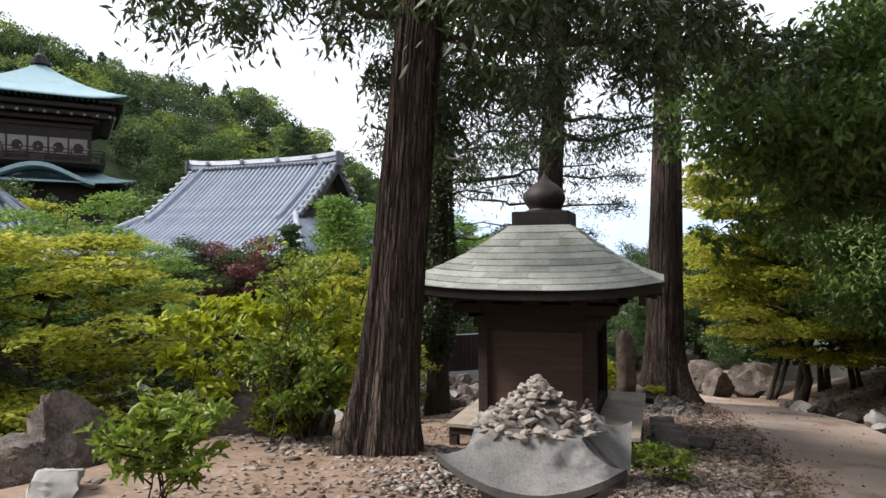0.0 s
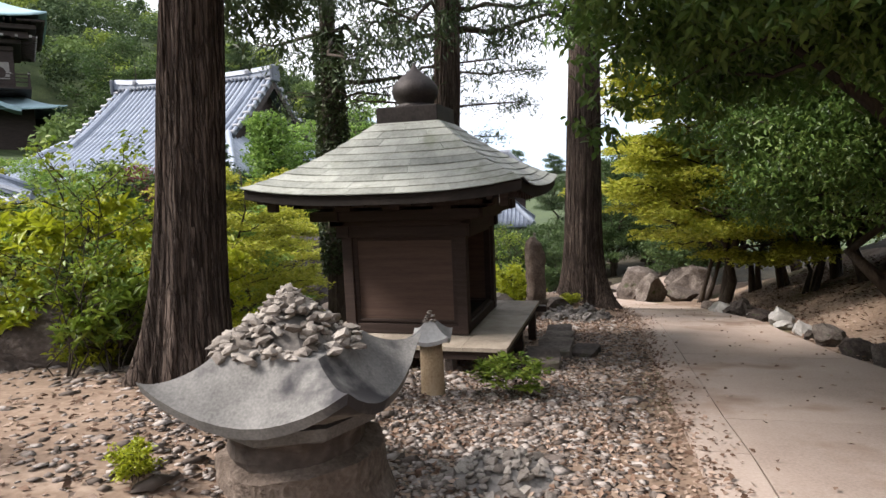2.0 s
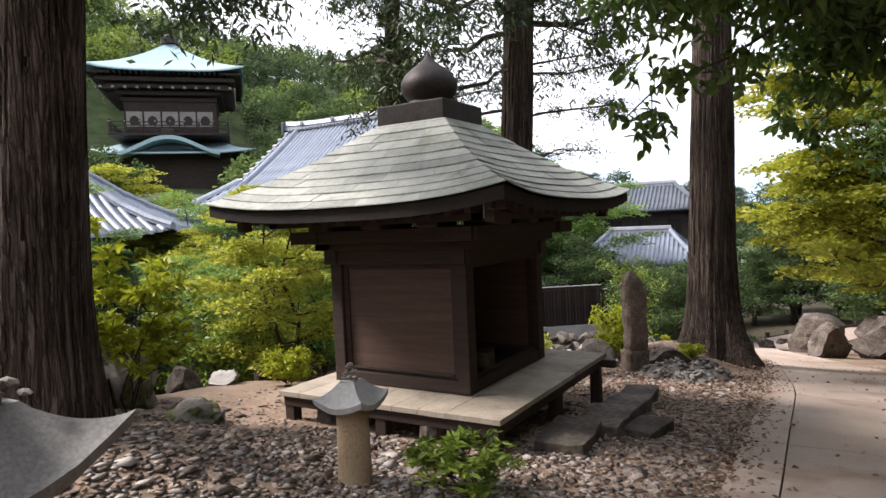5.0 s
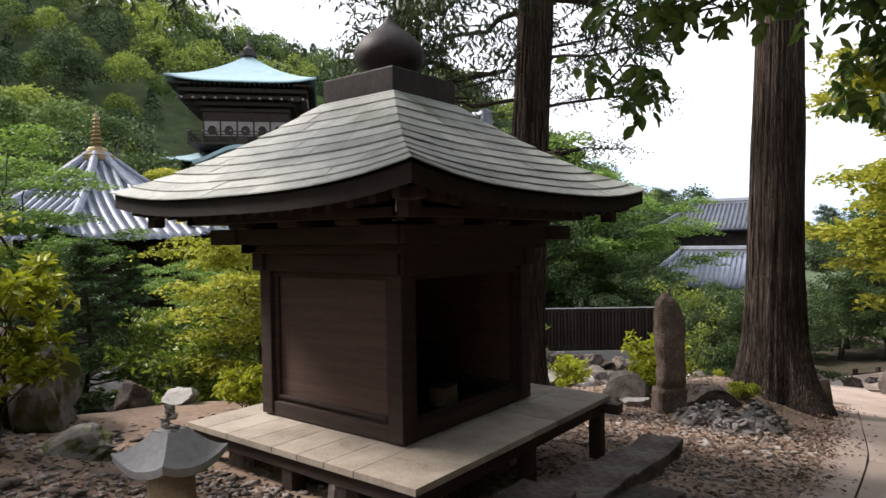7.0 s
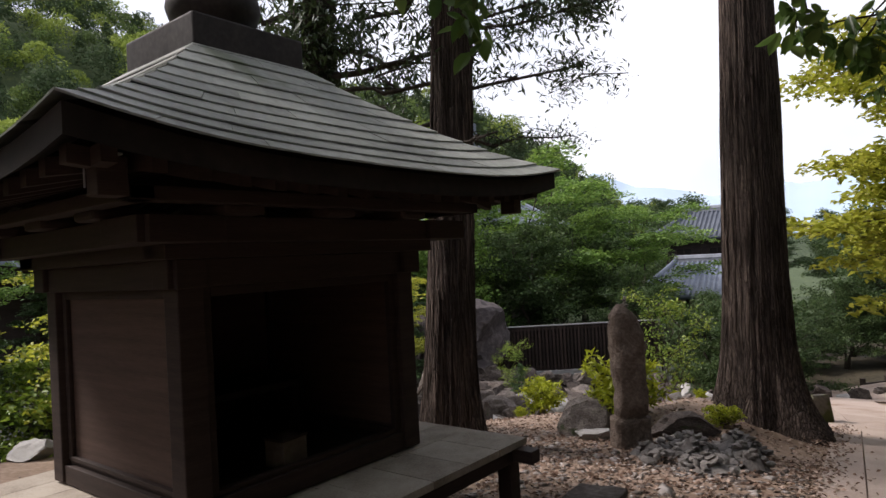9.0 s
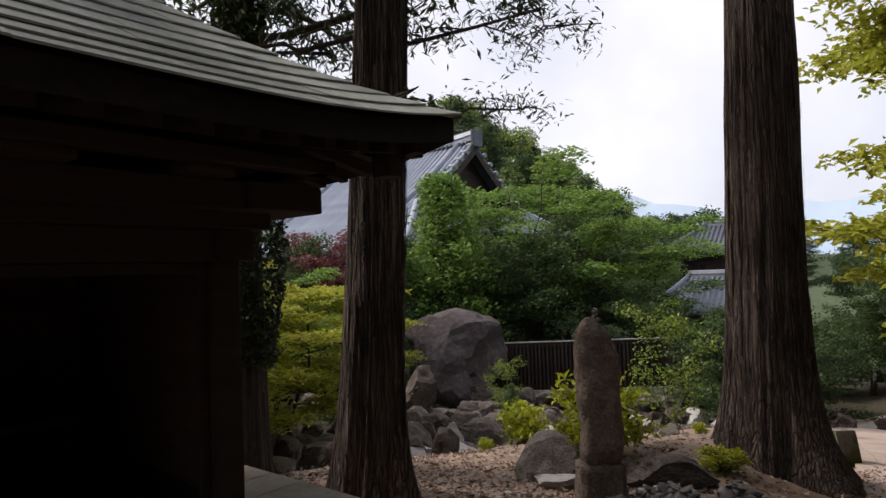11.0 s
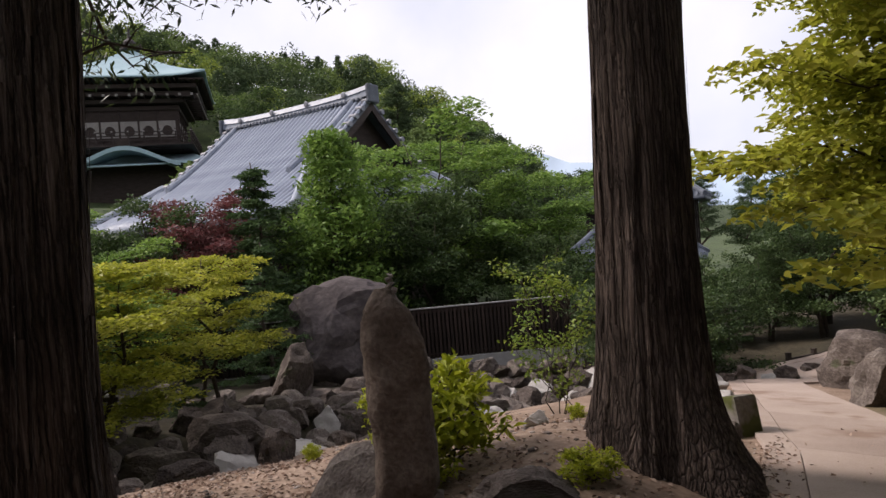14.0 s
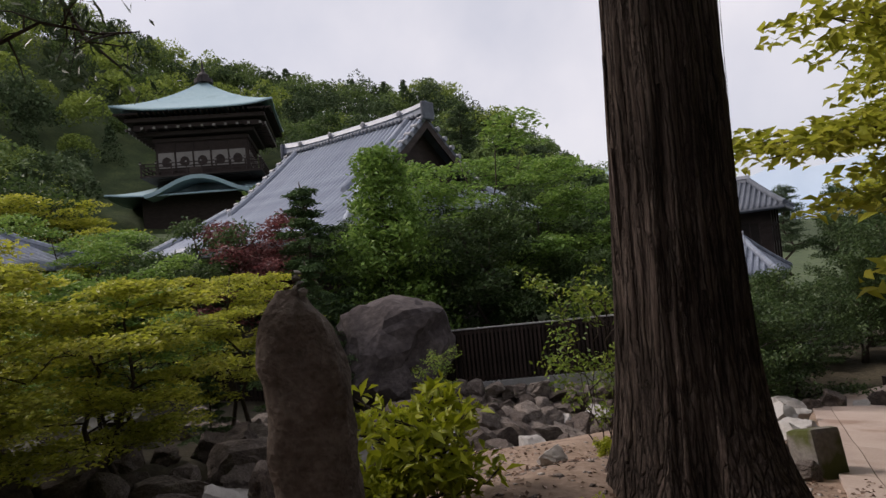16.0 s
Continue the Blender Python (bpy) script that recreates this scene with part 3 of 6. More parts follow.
# side and back panels, the front stands open
body_part("wall_panel", block(-0.60, 0.60, -0.655, -0.625, 0.50, 1.50, 0.0), "shrine_panel")
body_part("wall_panel", block(-0.60, 0.60, 0.625, 0.655, 0.50, 1.50, 0.0), "shrine_panel")
body_part("wall_panel", block(-0.655, -0.625, -0.60, 0.60, 0.50, 1.50, 0.0), "shrine_panel")
# floor and ceiling hold the interior's shade in their colour
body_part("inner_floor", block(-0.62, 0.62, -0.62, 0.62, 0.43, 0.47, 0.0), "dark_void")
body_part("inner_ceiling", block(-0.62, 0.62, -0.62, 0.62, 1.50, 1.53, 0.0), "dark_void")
for q in range(4):
    turn = pose(0, 0, 0, 0, 0, 90 * q)
    for nm, z0, z1, out, inn in (("sill_beam", 0.395, 0.50, 0.70, 0.60), ("sill_lip", 0.50, 0.525, 0.672, 0.62), ("lintel_beam", 1.47, 1.60, 0.735, 0.60), ("wall_plate", 1.665, 1.775, 0.93, 0.62), ("upper_beam", 1.60, 1.668, 0.80, 0.62)):
        reach = {"sill_beam": 0.59, "sill_lip": 0.59, "lintel_beam": 0.76, "wall_plate": 0.96, "upper_beam": 0.80}[nm]
        bm = block(-reach, reach, -out + 0.002 * q, -inn, z0 + 0.001 * q, z1 + 0.001 * q, 0.006)
        bm.transform(turn)
        body_part(nm, bm, "shrine_wood")
    # stiles, sill ledge and head strip that frame the panels; the open front has deeper jambs
    front = q == 1
    for nm, x0, x1, z0, z1 in (("panel_stile", -0.59, -0.545, 0.526, 1.468), ("panel_stile", 0.545, 0.59, 0.526, 1.468), ("head_strip", -0.544, 0.544, 1.425, 1.468), ("panel_ledge", -0.544, 0.544, 0.526, 0.548)):
        if front and nm == "panel_ledge":
            continue
        bm = block(x0, x1, -0.684 if nm == "panel_ledge" else -0.677, -0.657, z0, z1, 0.003)
        bm.transform(turn)
        body_part(nm, bm, "shrine_wood")
    # bracket blocks under the eaves
    for k in range(3):
        bm = block(-0.10 + (k - 1) * 0.55, 0.10 + (k - 1) * 0.55, -1.02, -0.70, 1.775, 1.83, 0.02)
        bm.transform(turn)
        part("bracket", bm, "shrine_wood", shrine)
    bm = block(-1.08, 1.08, -1.08, -0.98, 1.815, 1.87, 0.006)
    bm.transform(turn)
    part("eave_purlin", bm, "shrine_wood", shrine)
    # rafters
    for k in range(17):
        x = -1.28 + 2.56 * k / 16
        bm = bmesh.new()
        lift = 0.085 * abs(x / 1.4) ** 3
        y_in = -max(0.62, min(abs(x) + 0.02, 1.36))
        made = bmesh.ops.create_cube(bm, size=1.0)
        for v in made["verts"]:
            far = v.co.y < 0
            v.co = Vector((x + v.co.x * 0.052, -1.375 if far else y_in, (1.855 + lift if far else 1.855 + (1.375 + y_in) * 0.24 + lift * 0.6) + v.co.z * 0.06))
        bm.transform(turn)
        part("rafter", bm, "shrine_wood", shrine)

# interior fittings seen in the open front
altar = thing("altar_table", "low dark wooden altar table inside the shrine", "table")
# the table takes the interior's shade-dark colour too
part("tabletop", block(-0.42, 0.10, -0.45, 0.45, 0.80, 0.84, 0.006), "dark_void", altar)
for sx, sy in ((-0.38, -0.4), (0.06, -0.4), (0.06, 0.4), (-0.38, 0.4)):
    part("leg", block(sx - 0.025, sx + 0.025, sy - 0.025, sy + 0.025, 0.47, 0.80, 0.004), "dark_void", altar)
offer = thing("offertory_box", "small faded box on the shrine's inner floor", "box", pose(0.46, 0.02, 0.47, 0, 0, 8))
part("body", block(-0.07, 0.07, -0.09, 0.09, 0.0, 0.14, 0.006), "paper", offer)
part("slot_lid", block(-0.075, 0.075, -0.095, 0.095, 0.1405, 0.155, 0.004), "shrine_wood", offer)

# roof: under-board, eave rim, and courses of boards
roof = part("roof", bmesh.new(), None, shrine, "curved roof of grey weathered boards")
NU, NV = 16, 8
for side in range(4):
    uv, uf, k = [], [], 0
    for low in (0, 1):
        for j in range(NV + 1):
            for i in range(NU + 1):
                p = roof_point(side, -1 + 2 * i / NU, 0.985 * j / NV, -0.022 if not low else -0.022 - 0.035 - 0.060 * (j / NV))
                uv.append(p)
    w, n = NU + 1, (NU + 1) * (NV + 1)
    for j in range(NV):
        for i in range(NU):
            a = k + j * w + i
            uf.append((a, a + w, a + w + 1, a + 1))
            uf.append((a + n, a + n + 1, a + n + w + 1, a + n + w))
    for i in range(NU):
        a = k + NV * w + i
        uf.append((a, a + n, a + n + 1, a + 1))
    # shade under the eaves is painted in as near-black
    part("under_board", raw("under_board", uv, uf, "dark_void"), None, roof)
COURSES = 10
rng = random.Random(5)
for side in range(4):
    for c in range(COURSES):
        v0, v1 = c / COURSES, min(1.012, (c + 1.12) / COURSES)
        wide = 2 * (ROOF_R0 + (ROOF_R1 - ROOF_R0) * v1)
        count = max(2, round(wide / 0.50))
        cuts = [-1.0]
        shift = 0.5 * (c % 2)
        for q in range(1, count + (c % 2)):
            cuts.append(-1 + 2 * (q - shift) / count + rng.uniform(-0.04, 0.04))
        cuts.append(1.0)
        for a, b in zip(cuts, cuts[1:]):
            gap = 0.002 / wide
            lift = rng.uniform(-0.002, 0.003)
            seg = 4
            verts, faces = [], []
            for low in (0, 1):
                for j in range(2):
                    for i in range(seg + 1):
                        u = a + gap + (b - a - 2 * gap) * i / seg
                        thick = (0.001 if j == 0 else 0.013) + lift
                        verts.append(roof_point(side, u, v0 if j == 0 else v1, thick if not low else (-0.016 if j == 0 else 0.005 + lift)))
            w, n = seg + 1, 2 * (seg + 1)
            for i in range(seg):
                faces += [(i, i + w, i + w + 1, i + 1), (i + w, i + w + n, i + w + n + 1, i + w + 1)]
            faces += [(0, n, n + w, w), (seg, seg + w, seg + w + n, seg + n)]
            part("shingle", raw("shingle", verts, faces, "shingle"), None, roof)

part("finial_plinth", (lambda bm: (box(bm, -0.36, 0.36, -0.36, 0.36, 2.70, 2.90, 0.012), box(bm, -0.40, 0.40, -0.40, 0.40, 2.665, 2.705, 0.008), bm)[-1])(bmesh.new()), "finial", shrine)
part("finial", lathe([(0.24, 2.90), (0.25, 2.925), (0.20, 2.94), (0.205, 2.96), (0.252, 3.02), (0.272, 3.08), (0.262, 3.14), (0.225, 3.20), (0.165, 3.255), (0.10, 3.30), (0.05, 3.345), (0.022, 3.39), (0.006, 3.425)], 28), "finial", shrine, smooth=True)
for q in range(4):
    bm = block(-0.025, 0.055, -0.055, 0.045, 1.80, 1.93, 0.004)
    bm.transform(pose(1.22, -1.22, 0.0) if q == 0 else pose(0, 0, 0, 0, 0, 90 * q) @ pose(1.22, -1.22, 0.0))
    part("hip_rafter_end", bm, "shrine_wood", shrine)
part("metal_cap", block(1.195, 1.285, -1.285, -1.195, 1.931, 1.940, 0.002), "metal", shrine)
part("metal_cap", block(1.195, 1.200, -1.2835, -1.2785, 1.83, 1.929, 0.0), "metal", shrine)

# deck
deck = thing("deck", "weathered grey board deck on short legs under the shrine", "deck")
DX0, DX1, DY0, DY1 = -0.98, 1.20, -1.17, 1.31
for k in range(8):
    y0 = DY0 + (DY1 - DY0) * k / 8
    part("front_board", block(0.74, DX1, y0 + 0.002, y0 + (DY1 - DY0) / 8 - 0.002, 0.345, 0.387, 0.003), "deck", deck)
for k in range(7):
    x0 = DX0 + (0.738 - DX0) * k / 7
    wide = (0.738 - DX0) / 7
    part("side_board", block(x0 + 0.002, x0 + wide - 0.002, DY0, -0.60, 0.345, 0.387, 0.003), "deck", deck)
    part("side_board", block(x0 + 0.002, x0 + wide - 0.002, 0.60, DY1, 0.345, 0.387, 0.003), "deck", deck)
for k in range(4):
    y0 = -0.598 + 1.196 * k / 4
    part("inner_board", block(DX0, 0.737, y0 + 0.002, y0 + 0.297, 0.345, 0.385, 0.003), "deck", deck)
for a, b, c, d in ((DX0 + 0.03, DX1 - 0.03, DY0 + 0.03, DY0 + 0.10), (DX0 + 0.03, DX1 - 0.03, DY1 - 0.10, DY1 - 0.03), (DX0 + 0.03, DX0 + 0.10, DY0 + 0.102, DY1 - 0.102), (DX1 - 0.10, DX1 - 0.03, DY0 + 0.102, DY1 - 0.102)):
    part("joist", block(a, b, c, d, 0.255, 0.343, 0.004), "shrine_wood", deck)
part("end_beam", block(1.10, 1.31, DY1 - 0.13, DY1 - 0.03, 0.262, 0.341, 0.006), "shrine_wood", deck)
for lx, ly in ((-0.9, -1.08), (0.1, -1.08), (1.11, -1.08), (1.11, 0.1), (1.11, 1.22), (0.1, 1.22), (-0.9, 1.22), (-0.9, 0.1)):
    part("leg", block(lx - 0.05, lx + 0.05, ly - 0.05, ly + 0.05, height(lx, ly) - 0.06, 0.254, 0.006), "shrine_wood", deck)
for lx, ly in ((-0.6, -0.95), (0.55, -1.05), (0.0, 0.6), (0.8, -0.4)):
    bm = lathe([(0.11, height(lx, ly) - 0.04), (0.12, 0.05), (0.10, 0.254)], 9)
    for v in bm.verts:
        v.co += Vector((lx, ly, 0)) + 0.02 * noise.noise_vector(v.co * 4)
    part("footing_stone", bm, "rock", deck)


# ---- stones ----
def rock_mesh(name, seed, mat, detail=4, rough=0.10, cuts=15):
    """An uneven boulder about 1 m in radius with flat broken faces."""
    rr = random.Random(seed)
    bm = bmesh.new()
    bmesh.ops.create_icosphere(bm, subdivisions=detail, radius=1.0)
    planes = []
    for _ in range(cuts):
        d = Vector((rr.gauss(0, 1), rr.gauss(0, 1), rr.gauss(0, 0.8))).normalized()
        planes.append((d, rr.uniform(0.50, 0.80)))
    off = Vector((rr.uniform(0, 50), rr.uniform(0, 50), rr.uniform(0, 50)))
    for v in bm.verts:
        p = v.co.copy()
        for d, lim in planes:
            over = p.dot(d) - lim
            if over > 0:
                p -= d * over * 0.97
        p += v.co.normalized() * (rough * noise.noise(v.co * 1.6 + off) + (0.035 + 0.35 * rough) * noise.noise(v.co * 5 + off) + (0.025 * noise.noise(v.co * 11 + off) if detail > 2 else 0))
        v.co = p
    me = bpy.data.meshes.new(name)
    bm.to_mesh(me)
    bm.free()
    me.materials.append(M[mat])
    if detail > 2:
        me.polygons.foreach_set("use_smooth", [True] * len(me.polygons))
        me.set_sharp_from_angle(angle=radians(24))
    return me


ROCKS = [rock_mesh("rock", s, "rock") for s in range(7)]
PALES = [rock_mesh("pale_rock", 40 + s, "pale_rock") for s in range(3)]
PEBBLES = [rock_mesh("stone", 70 + s, "pebble", 1, 0.12, 9) for s in range(9)]
DARK_PEBBLES = [rock_mesh("stone", 80 + s, "cairn_dark", 1, 0.12, 9) for s in range(6)]


def rock(x, y, size, seed, label, meshes=ROCKS, sink=0.3, z=None, name="boulder", group="", tilt=0.0):
    rr = random.Random(seed)
    ob = new(name, meshes[seed % len(meshes)])
    zz = height(x, y) if z is None else z
    ob.matrix_basis = Matrix.Translation((x, y, zz + size[2] * (1 - 2 * sink) * 0.8)) @ pose(0, 0, 0, rr.uniform(-12, 12), tilt + rr.uniform(-12, 12), rr.uniform(0, 360)) @ Matrix.Diagonal((*size, 1))
    return tagged(ob, label, "rock", group)


def cairn(parent, x, y, z0, radius, tall, count, seed, meshes=PEBBLES, size=(0.03, 0.055)):
    """Loose stones heaped into a cone, each its own part."""
    rr = random.Random(seed)
    if tall > 0.12 and radius > 0.15:
        core = lathe([(radius * 0.84, -0.02), (radius * 0.76, 0.02), (radius * 0.42, tall * 0.45), (radius * 0.12, tall * 0.78), (0.01, tall * 0.85)], 14)
        for v in core.verts:
            v.co += 0.02 * noise.noise_vector(v.co * 11)
        ob = part("packed_core", core, "cairn_dark", parent, "packed small stones under the heap")
        ob.matrix_basis = pose(x, y, z0)
    for k in range(count):
        q = k / count
        h = tall * q ** 1.15
        r = radius * (1 - q ** 1.15) * rr.uniform(0.72, 1.05)
        w = rr.uniform(0, 2 * math.pi)
        s = rr.uniform(*size) * (1.0 - 0.25 * q)
        ob = part("stone", meshes[rr.randrange(len(meshes))], None, parent)
        ob.matrix_basis = pose(x + r * math.cos(w), y + r * math.sin(w), z0 + h + s * 0.3, rr.uniform(-30, 30), rr.uniform(-30, 30), rr.uniform(0, 360)) @ Matrix.Diagonal((s * rr.uniform(0.9, 1.6), s, s * rr.uniform(0.38, 0.72), 1))


def weld(me):
    bm = bmesh.new()
    bm.from_mesh(me)
    bmesh.ops.remove_doubles(bm, verts=bm.verts, dist=0.004)
    bm.to_mesh(me)
    bm.free()


def lantern_cap(size, thick, sweep, top, bevel, name, mat, parent, seg=10):
    """A square stone cap whose four faces swell to lifted corners, hollowed below."""
    verts, faces = [], []
    def pt(side, u, v, low):
        r = top + (size - top) * v
        z = thick * (1 - v) ** 1.25 + sweep * abs(u) ** 2.0 * v ** 1.5 - (bevel * (0.35 + 0.65 * v) if low else 0.0)
        if low:
            r *= 0.97
            z = min(z, sweep * abs(u) ** 2.0 * v ** 1.5 - bevel)
        x, y = r * u, -r
        for _ in range(side):
            x, y = -y, x
        return (x + 0.006 * noise.noise((x * 9, y * 9, z)), y, z + 0.008 * noise.noise((x * 6, y * 6, 3)))
    for side in range(4):
        k = len(verts)
        for low in (0, 1):
            for j in range(seg + 1):
                for i in range(seg + 1):
                    verts.append(pt(side, -1 + 2 * i / seg, j / seg, low))
        w, n = seg + 1, (seg + 1) ** 2
        for j in range(seg):
            for i in range(seg):
                a = k + j * w + i
                faces.append((a, a + w, a + w + 1, a + 1))
                faces.append((a + n, a + n + 1, a + n + w + 1, a + n + w))
        for i in range(seg):
            a = k + seg * w + i
            faces.append((a, a + n, a + n + 1, a + 1))
    k = len(verts)
    for sx, sy in ((-1, -1), (1, -1), (1, 1), (-1, 1)):
        verts.append((sx * top, sy * top, thick))
    faces.append((k, k + 1, k + 2, k + 3))
    me = raw(name, verts, faces, mat, True)
    weld(me)
    me.set_sharp_from_angle(angle=radians(28))
    return part(name, me, None, parent)


# large broken lantern cap on its low pedestal, piled with stones
big = thing("stone_lantern_base", "large grey stone lantern cap on a squat pedestal", "stone lantern", pose(0.73, -4.45, 0.42, 0, 0, 1))
lantern_cap(0.515, 0.25, 0.185, 0.27, 0.055, "cap", "granite", big).matrix_basis = pose(0, 0, 0.625)
bm = lathe([(0.50, -0.08), (0.48, 0.04), (0.42, 0.20), (0.40, 0.34), (0.30, 0.36)], 26)
for v in bm.verts:
    v.co += 0.05 * noise.noise_vector(v.co * 3) + 0.02 * noise.noise_vector(v.co * 8)
part("foot", bm, "stele", big, "stained brown foot stone")
bm = lathe([(0.33, 0.30), (0.35, 0.38), (0.34, 0.44), (0.36, 0.50), (0.38, 0.56), (0.36, 0.60)], 24)
for v in bm.verts:
    v.co += 0.035 * noise.noise_vector(v.co * 5)
part("pedestal", bm, "rock", big, "dark weathered stone pedestal")
part("collar", (lambda q: q)(lathe([(0.30, 0.44), (0.42, 0.50), (0.44, 0.565), (0.30, 0.575)], 8)), "granite", big)
pile = thing("stone_pile", "heap of small grey prayer stones on the lantern cap", "stone pile")
cairn(pile, 0.70, -4.42, 1.27, 0.39, 0.28, 380, 3, size=(0.024, 0.058))

small = thing("small_stone_lantern", "small stone lantern with a curved cap on a round tan post", "stone lantern", pose(0.77, -2.26, height(0.77, -2.26), 0, 0, 8))
bm = lathe([(0.10, -0.05), (0.105, 0.0), (0.098, 0.2), (0.094, 0.46)], 16)
for v in bm.verts:
    v.co += 0.012 * noise.noise_vector(v.co * 6)
part("post", bm, "sandstone", small, smooth=True)
lantern_cap(0.165, 0.13, 0.05, 0.05, 0.035, "cap", "kerb", small).matrix_basis = pose(0, 0, 0.48)
stack = thing("stone_stack", "few small stones stacked on the little lantern", "stone pile")
cairn(stack, 0.77, -2.26, height(0.77, -2.26) + 0.60, 0.055, 0.11, 16, 8, size=(0.018, 0.034))

# standing stone beside the cedar
def standing_stone():
    """A rough slab with squared shoulders, a crack near its foot and an off-centre peak."""
    bm = bmesh.new()
    rings, sides = [], 40
    zs = [-0.12, 0.0, 0.12, 0.24, 0.285, 0.30, 0.32, 0.45] + [0.55 + 0.07 * i for i in range(10)] + [1.23, 1.28, 1.32, 1.355, 1.385, 1.40]
    for z in zs:
        shoulder = max(0.0, (z - 1.02) / 0.38)
        a = (0.188 if z < 0.29 else 0.160) * (1 + 0.10 * max(0, 0.25 - z)) * math.sqrt(max(0.02, 1 - shoulder ** 2.2))
        b = (0.152 if z < 0.29 else 0.130) * math.sqrt(max(0.03, 1 - shoulder ** 3.0))
        if abs(z - 0.30) < 0.006:
            a, b = a - 0.018, b - 0.018
        ring = []
        for i in range(sides):
            w = 2 * math.pi * i / sides
            c, t = math.cos(w), math.sin(w)
            x = a * math.copysign(abs(c) ** 0.55, c) - 0.05 * shoulder
            y = b * math.copysign(abs(t) ** 0.6, t)
            q = Vector((x * 5, y * 5, z * 3))
            r = 0.022 * noise.noise(q) + 0.030 * noise.noise(q * 2.2) + 0.020 * noise.noise(q * 5)
            ring.append(bm.verts.new((x + r * c, y + r * t, z)))
        rings.append(ring)
    for a, b in zip(rings, rings[1:]):
        for i in range(sides):
            bm.faces.new((a[i], a[(i + 1) % sides], b[(i + 1) % sides], b[i]))
    bm.faces.new(rings[-1])
    return bm


stone = part("standing_stone", standing_stone(), "stele", None, smooth=True)
stone.matrix_basis = pose(0.80, 3.92, height(0.80, 3.92), 0, 0, 38)
tagged(stone, "tall rough brown standing stone with small stones on top", "stone")
tip = thing("stone_stack", "tiny stones balanced on the standing stone", "stone pile")
cairn(tip, 0.80, 3.92, height(0.80, 3.92) + 1.38, 0.02, 0.10, 5, 4, size=(0.024, 0.036))

# cairns on the ground
heap = thing("stone_pile", "low heap of grey stones on the earth beside the lantern", "stone pile")
cairn(heap, 1.68, -4.0, height(1.68, -4.0), 0.38, 0.15, 110, 12, size=(0.03, 0.06))
heap2 = thing("stone_pile", "small dark cairns clustered by the cedar's foot", "stone pile")
for k, (cx, cy, cr, ch, cn) in enumerate(((1.65, 3.45, 0.34, 0.13, 50), (1.35, 3.95, 0.28, 0.20, 36), (1.75, 4.15, 0.20, 0.16, 22), (1.25, 3.45, 0.22, 0.12, 22), (1.95, 3.75, 0.16, 0.18, 18), (1.22, 4.22, 0.34, 0.14, 56), (1.62, 4.50, 0.30, 0.20, 44), (1.05, 3.72, 0.22, 0.10, 26))):
    cairn(heap2, cx, cy, height(cx, cy) - 0.01, cr, ch, cn, 20 + k, DARK_PEBBLES, (0.035, 0.075))

# cut slabs laid before the shrine
def cut_slab(x, y, a, b, t, turn, seed):
    """A squared flagstone with chipped edges and an uneven face, bedded in the earth."""
    bm = block(-a, a, -b, b, -0.12, t, 0.012)
    bmesh.ops.subdivide_edges(bm, edges=bm.edges[:], cuts=3, use_grid_fill=True)
    for v in bm.verts:
        v.co += 0.016 * noise.noise_vector(v.co * 6 + Vector((seed, 0, 0))) + 0.008 * noise.noise_vector(v.co * 17)
    ob = part("stepping_stone", bm, "rock", None)
    ob.matrix_basis = pose(x, y, height(x, y), 0, 0, turn)
    return tagged(ob, "dark squared stepping stone before the shrine deck", "stone", "stepping stones")


for k, (sx, sy, a, b, t, w) in enumerate(((1.42, 1.62, 0.17, 0.33, 0.10, 4), (1.47, 0.90, 0.18, 0.34, 0.11, -3), (1.52, 0.20, 0.20, 0.31, 0.12, 2), (1.46, -0.50, 0.19, 0.33, 0.10, 6), (1.86, 0.28, 0.14, 0.22, 0.08, -12))):
    cut_slab(sx, sy, a, b, t, w, 9.7 * k)


# ---- trees ----
def leaf_cloud(centres, rng, size, flat=0.5, droop=0.0, aspect=0.45, fold=0.18):
    """Numpy leaves: each a folded diamond of two triangles round a stem point. flat 1: lying level, 0: any way; droop tips them down."""
    c = np.asarray(centres, float)
    n = len(c)
    w = rng.uniform(0, 2 * np.pi, n)
    d = np.stack([np.cos(w), np.sin(w), rng.normal(0, 1 - flat * 0.85, n) - droop], 1)
    d /= np.linalg.norm(d, axis=1)[:, None]
    up = np.stack([rng.normal(0, 1 - flat * 0.7, n), rng.normal(0, 1 - flat * 0.7, n), np.ones(n)], 1)
    s = np.cross(d, up)
    s /= np.linalg.norm(s, axis=1)[:, None] + 1e-9
    nrm = np.cross(s, d)
    ln = (size * rng.uniform(0.65, 1.25, n))[:, None]
    v = np.empty((n, 4, 3))
    v[:, 0] = c
    v[:, 1] = c + d * ln * 0.45 + s * ln * aspect * 0.5 + nrm * ln * fold
    v[:, 2] = c + d * ln
    v[:, 3] = c + d * ln * 0.45 - s * ln * aspect * 0.5 + nrm * ln * fold
    k = np.arange(n)[:, None] * 4
    f = np.concatenate([k + [0, 1, 2], k + [0, 2, 3]], 1).reshape(-1, 3)
    return v.reshape(-1, 3), f


def array_mesh(name, verts, tris, mat):
    me = bpy.data.meshes.new(name)
    me.vertices.add(len(verts))
    me.vertices.foreach_set("co", np.asarray(verts, np.float32).ravel())
    me.loops.add(len(tris) * 3)
    me.loops.foreach_set("vertex_index", np.asarray(tris, np.int32).ravel())
    me.polygons.add(len(tris))
    me.polygons.foreach_set("loop_start", np.arange(0, len(tris) * 3, 3, dtype=np.int32))
    me.update(calc_edges=True)
    me.validate()
    me.materials.append(M[mat])
    return me


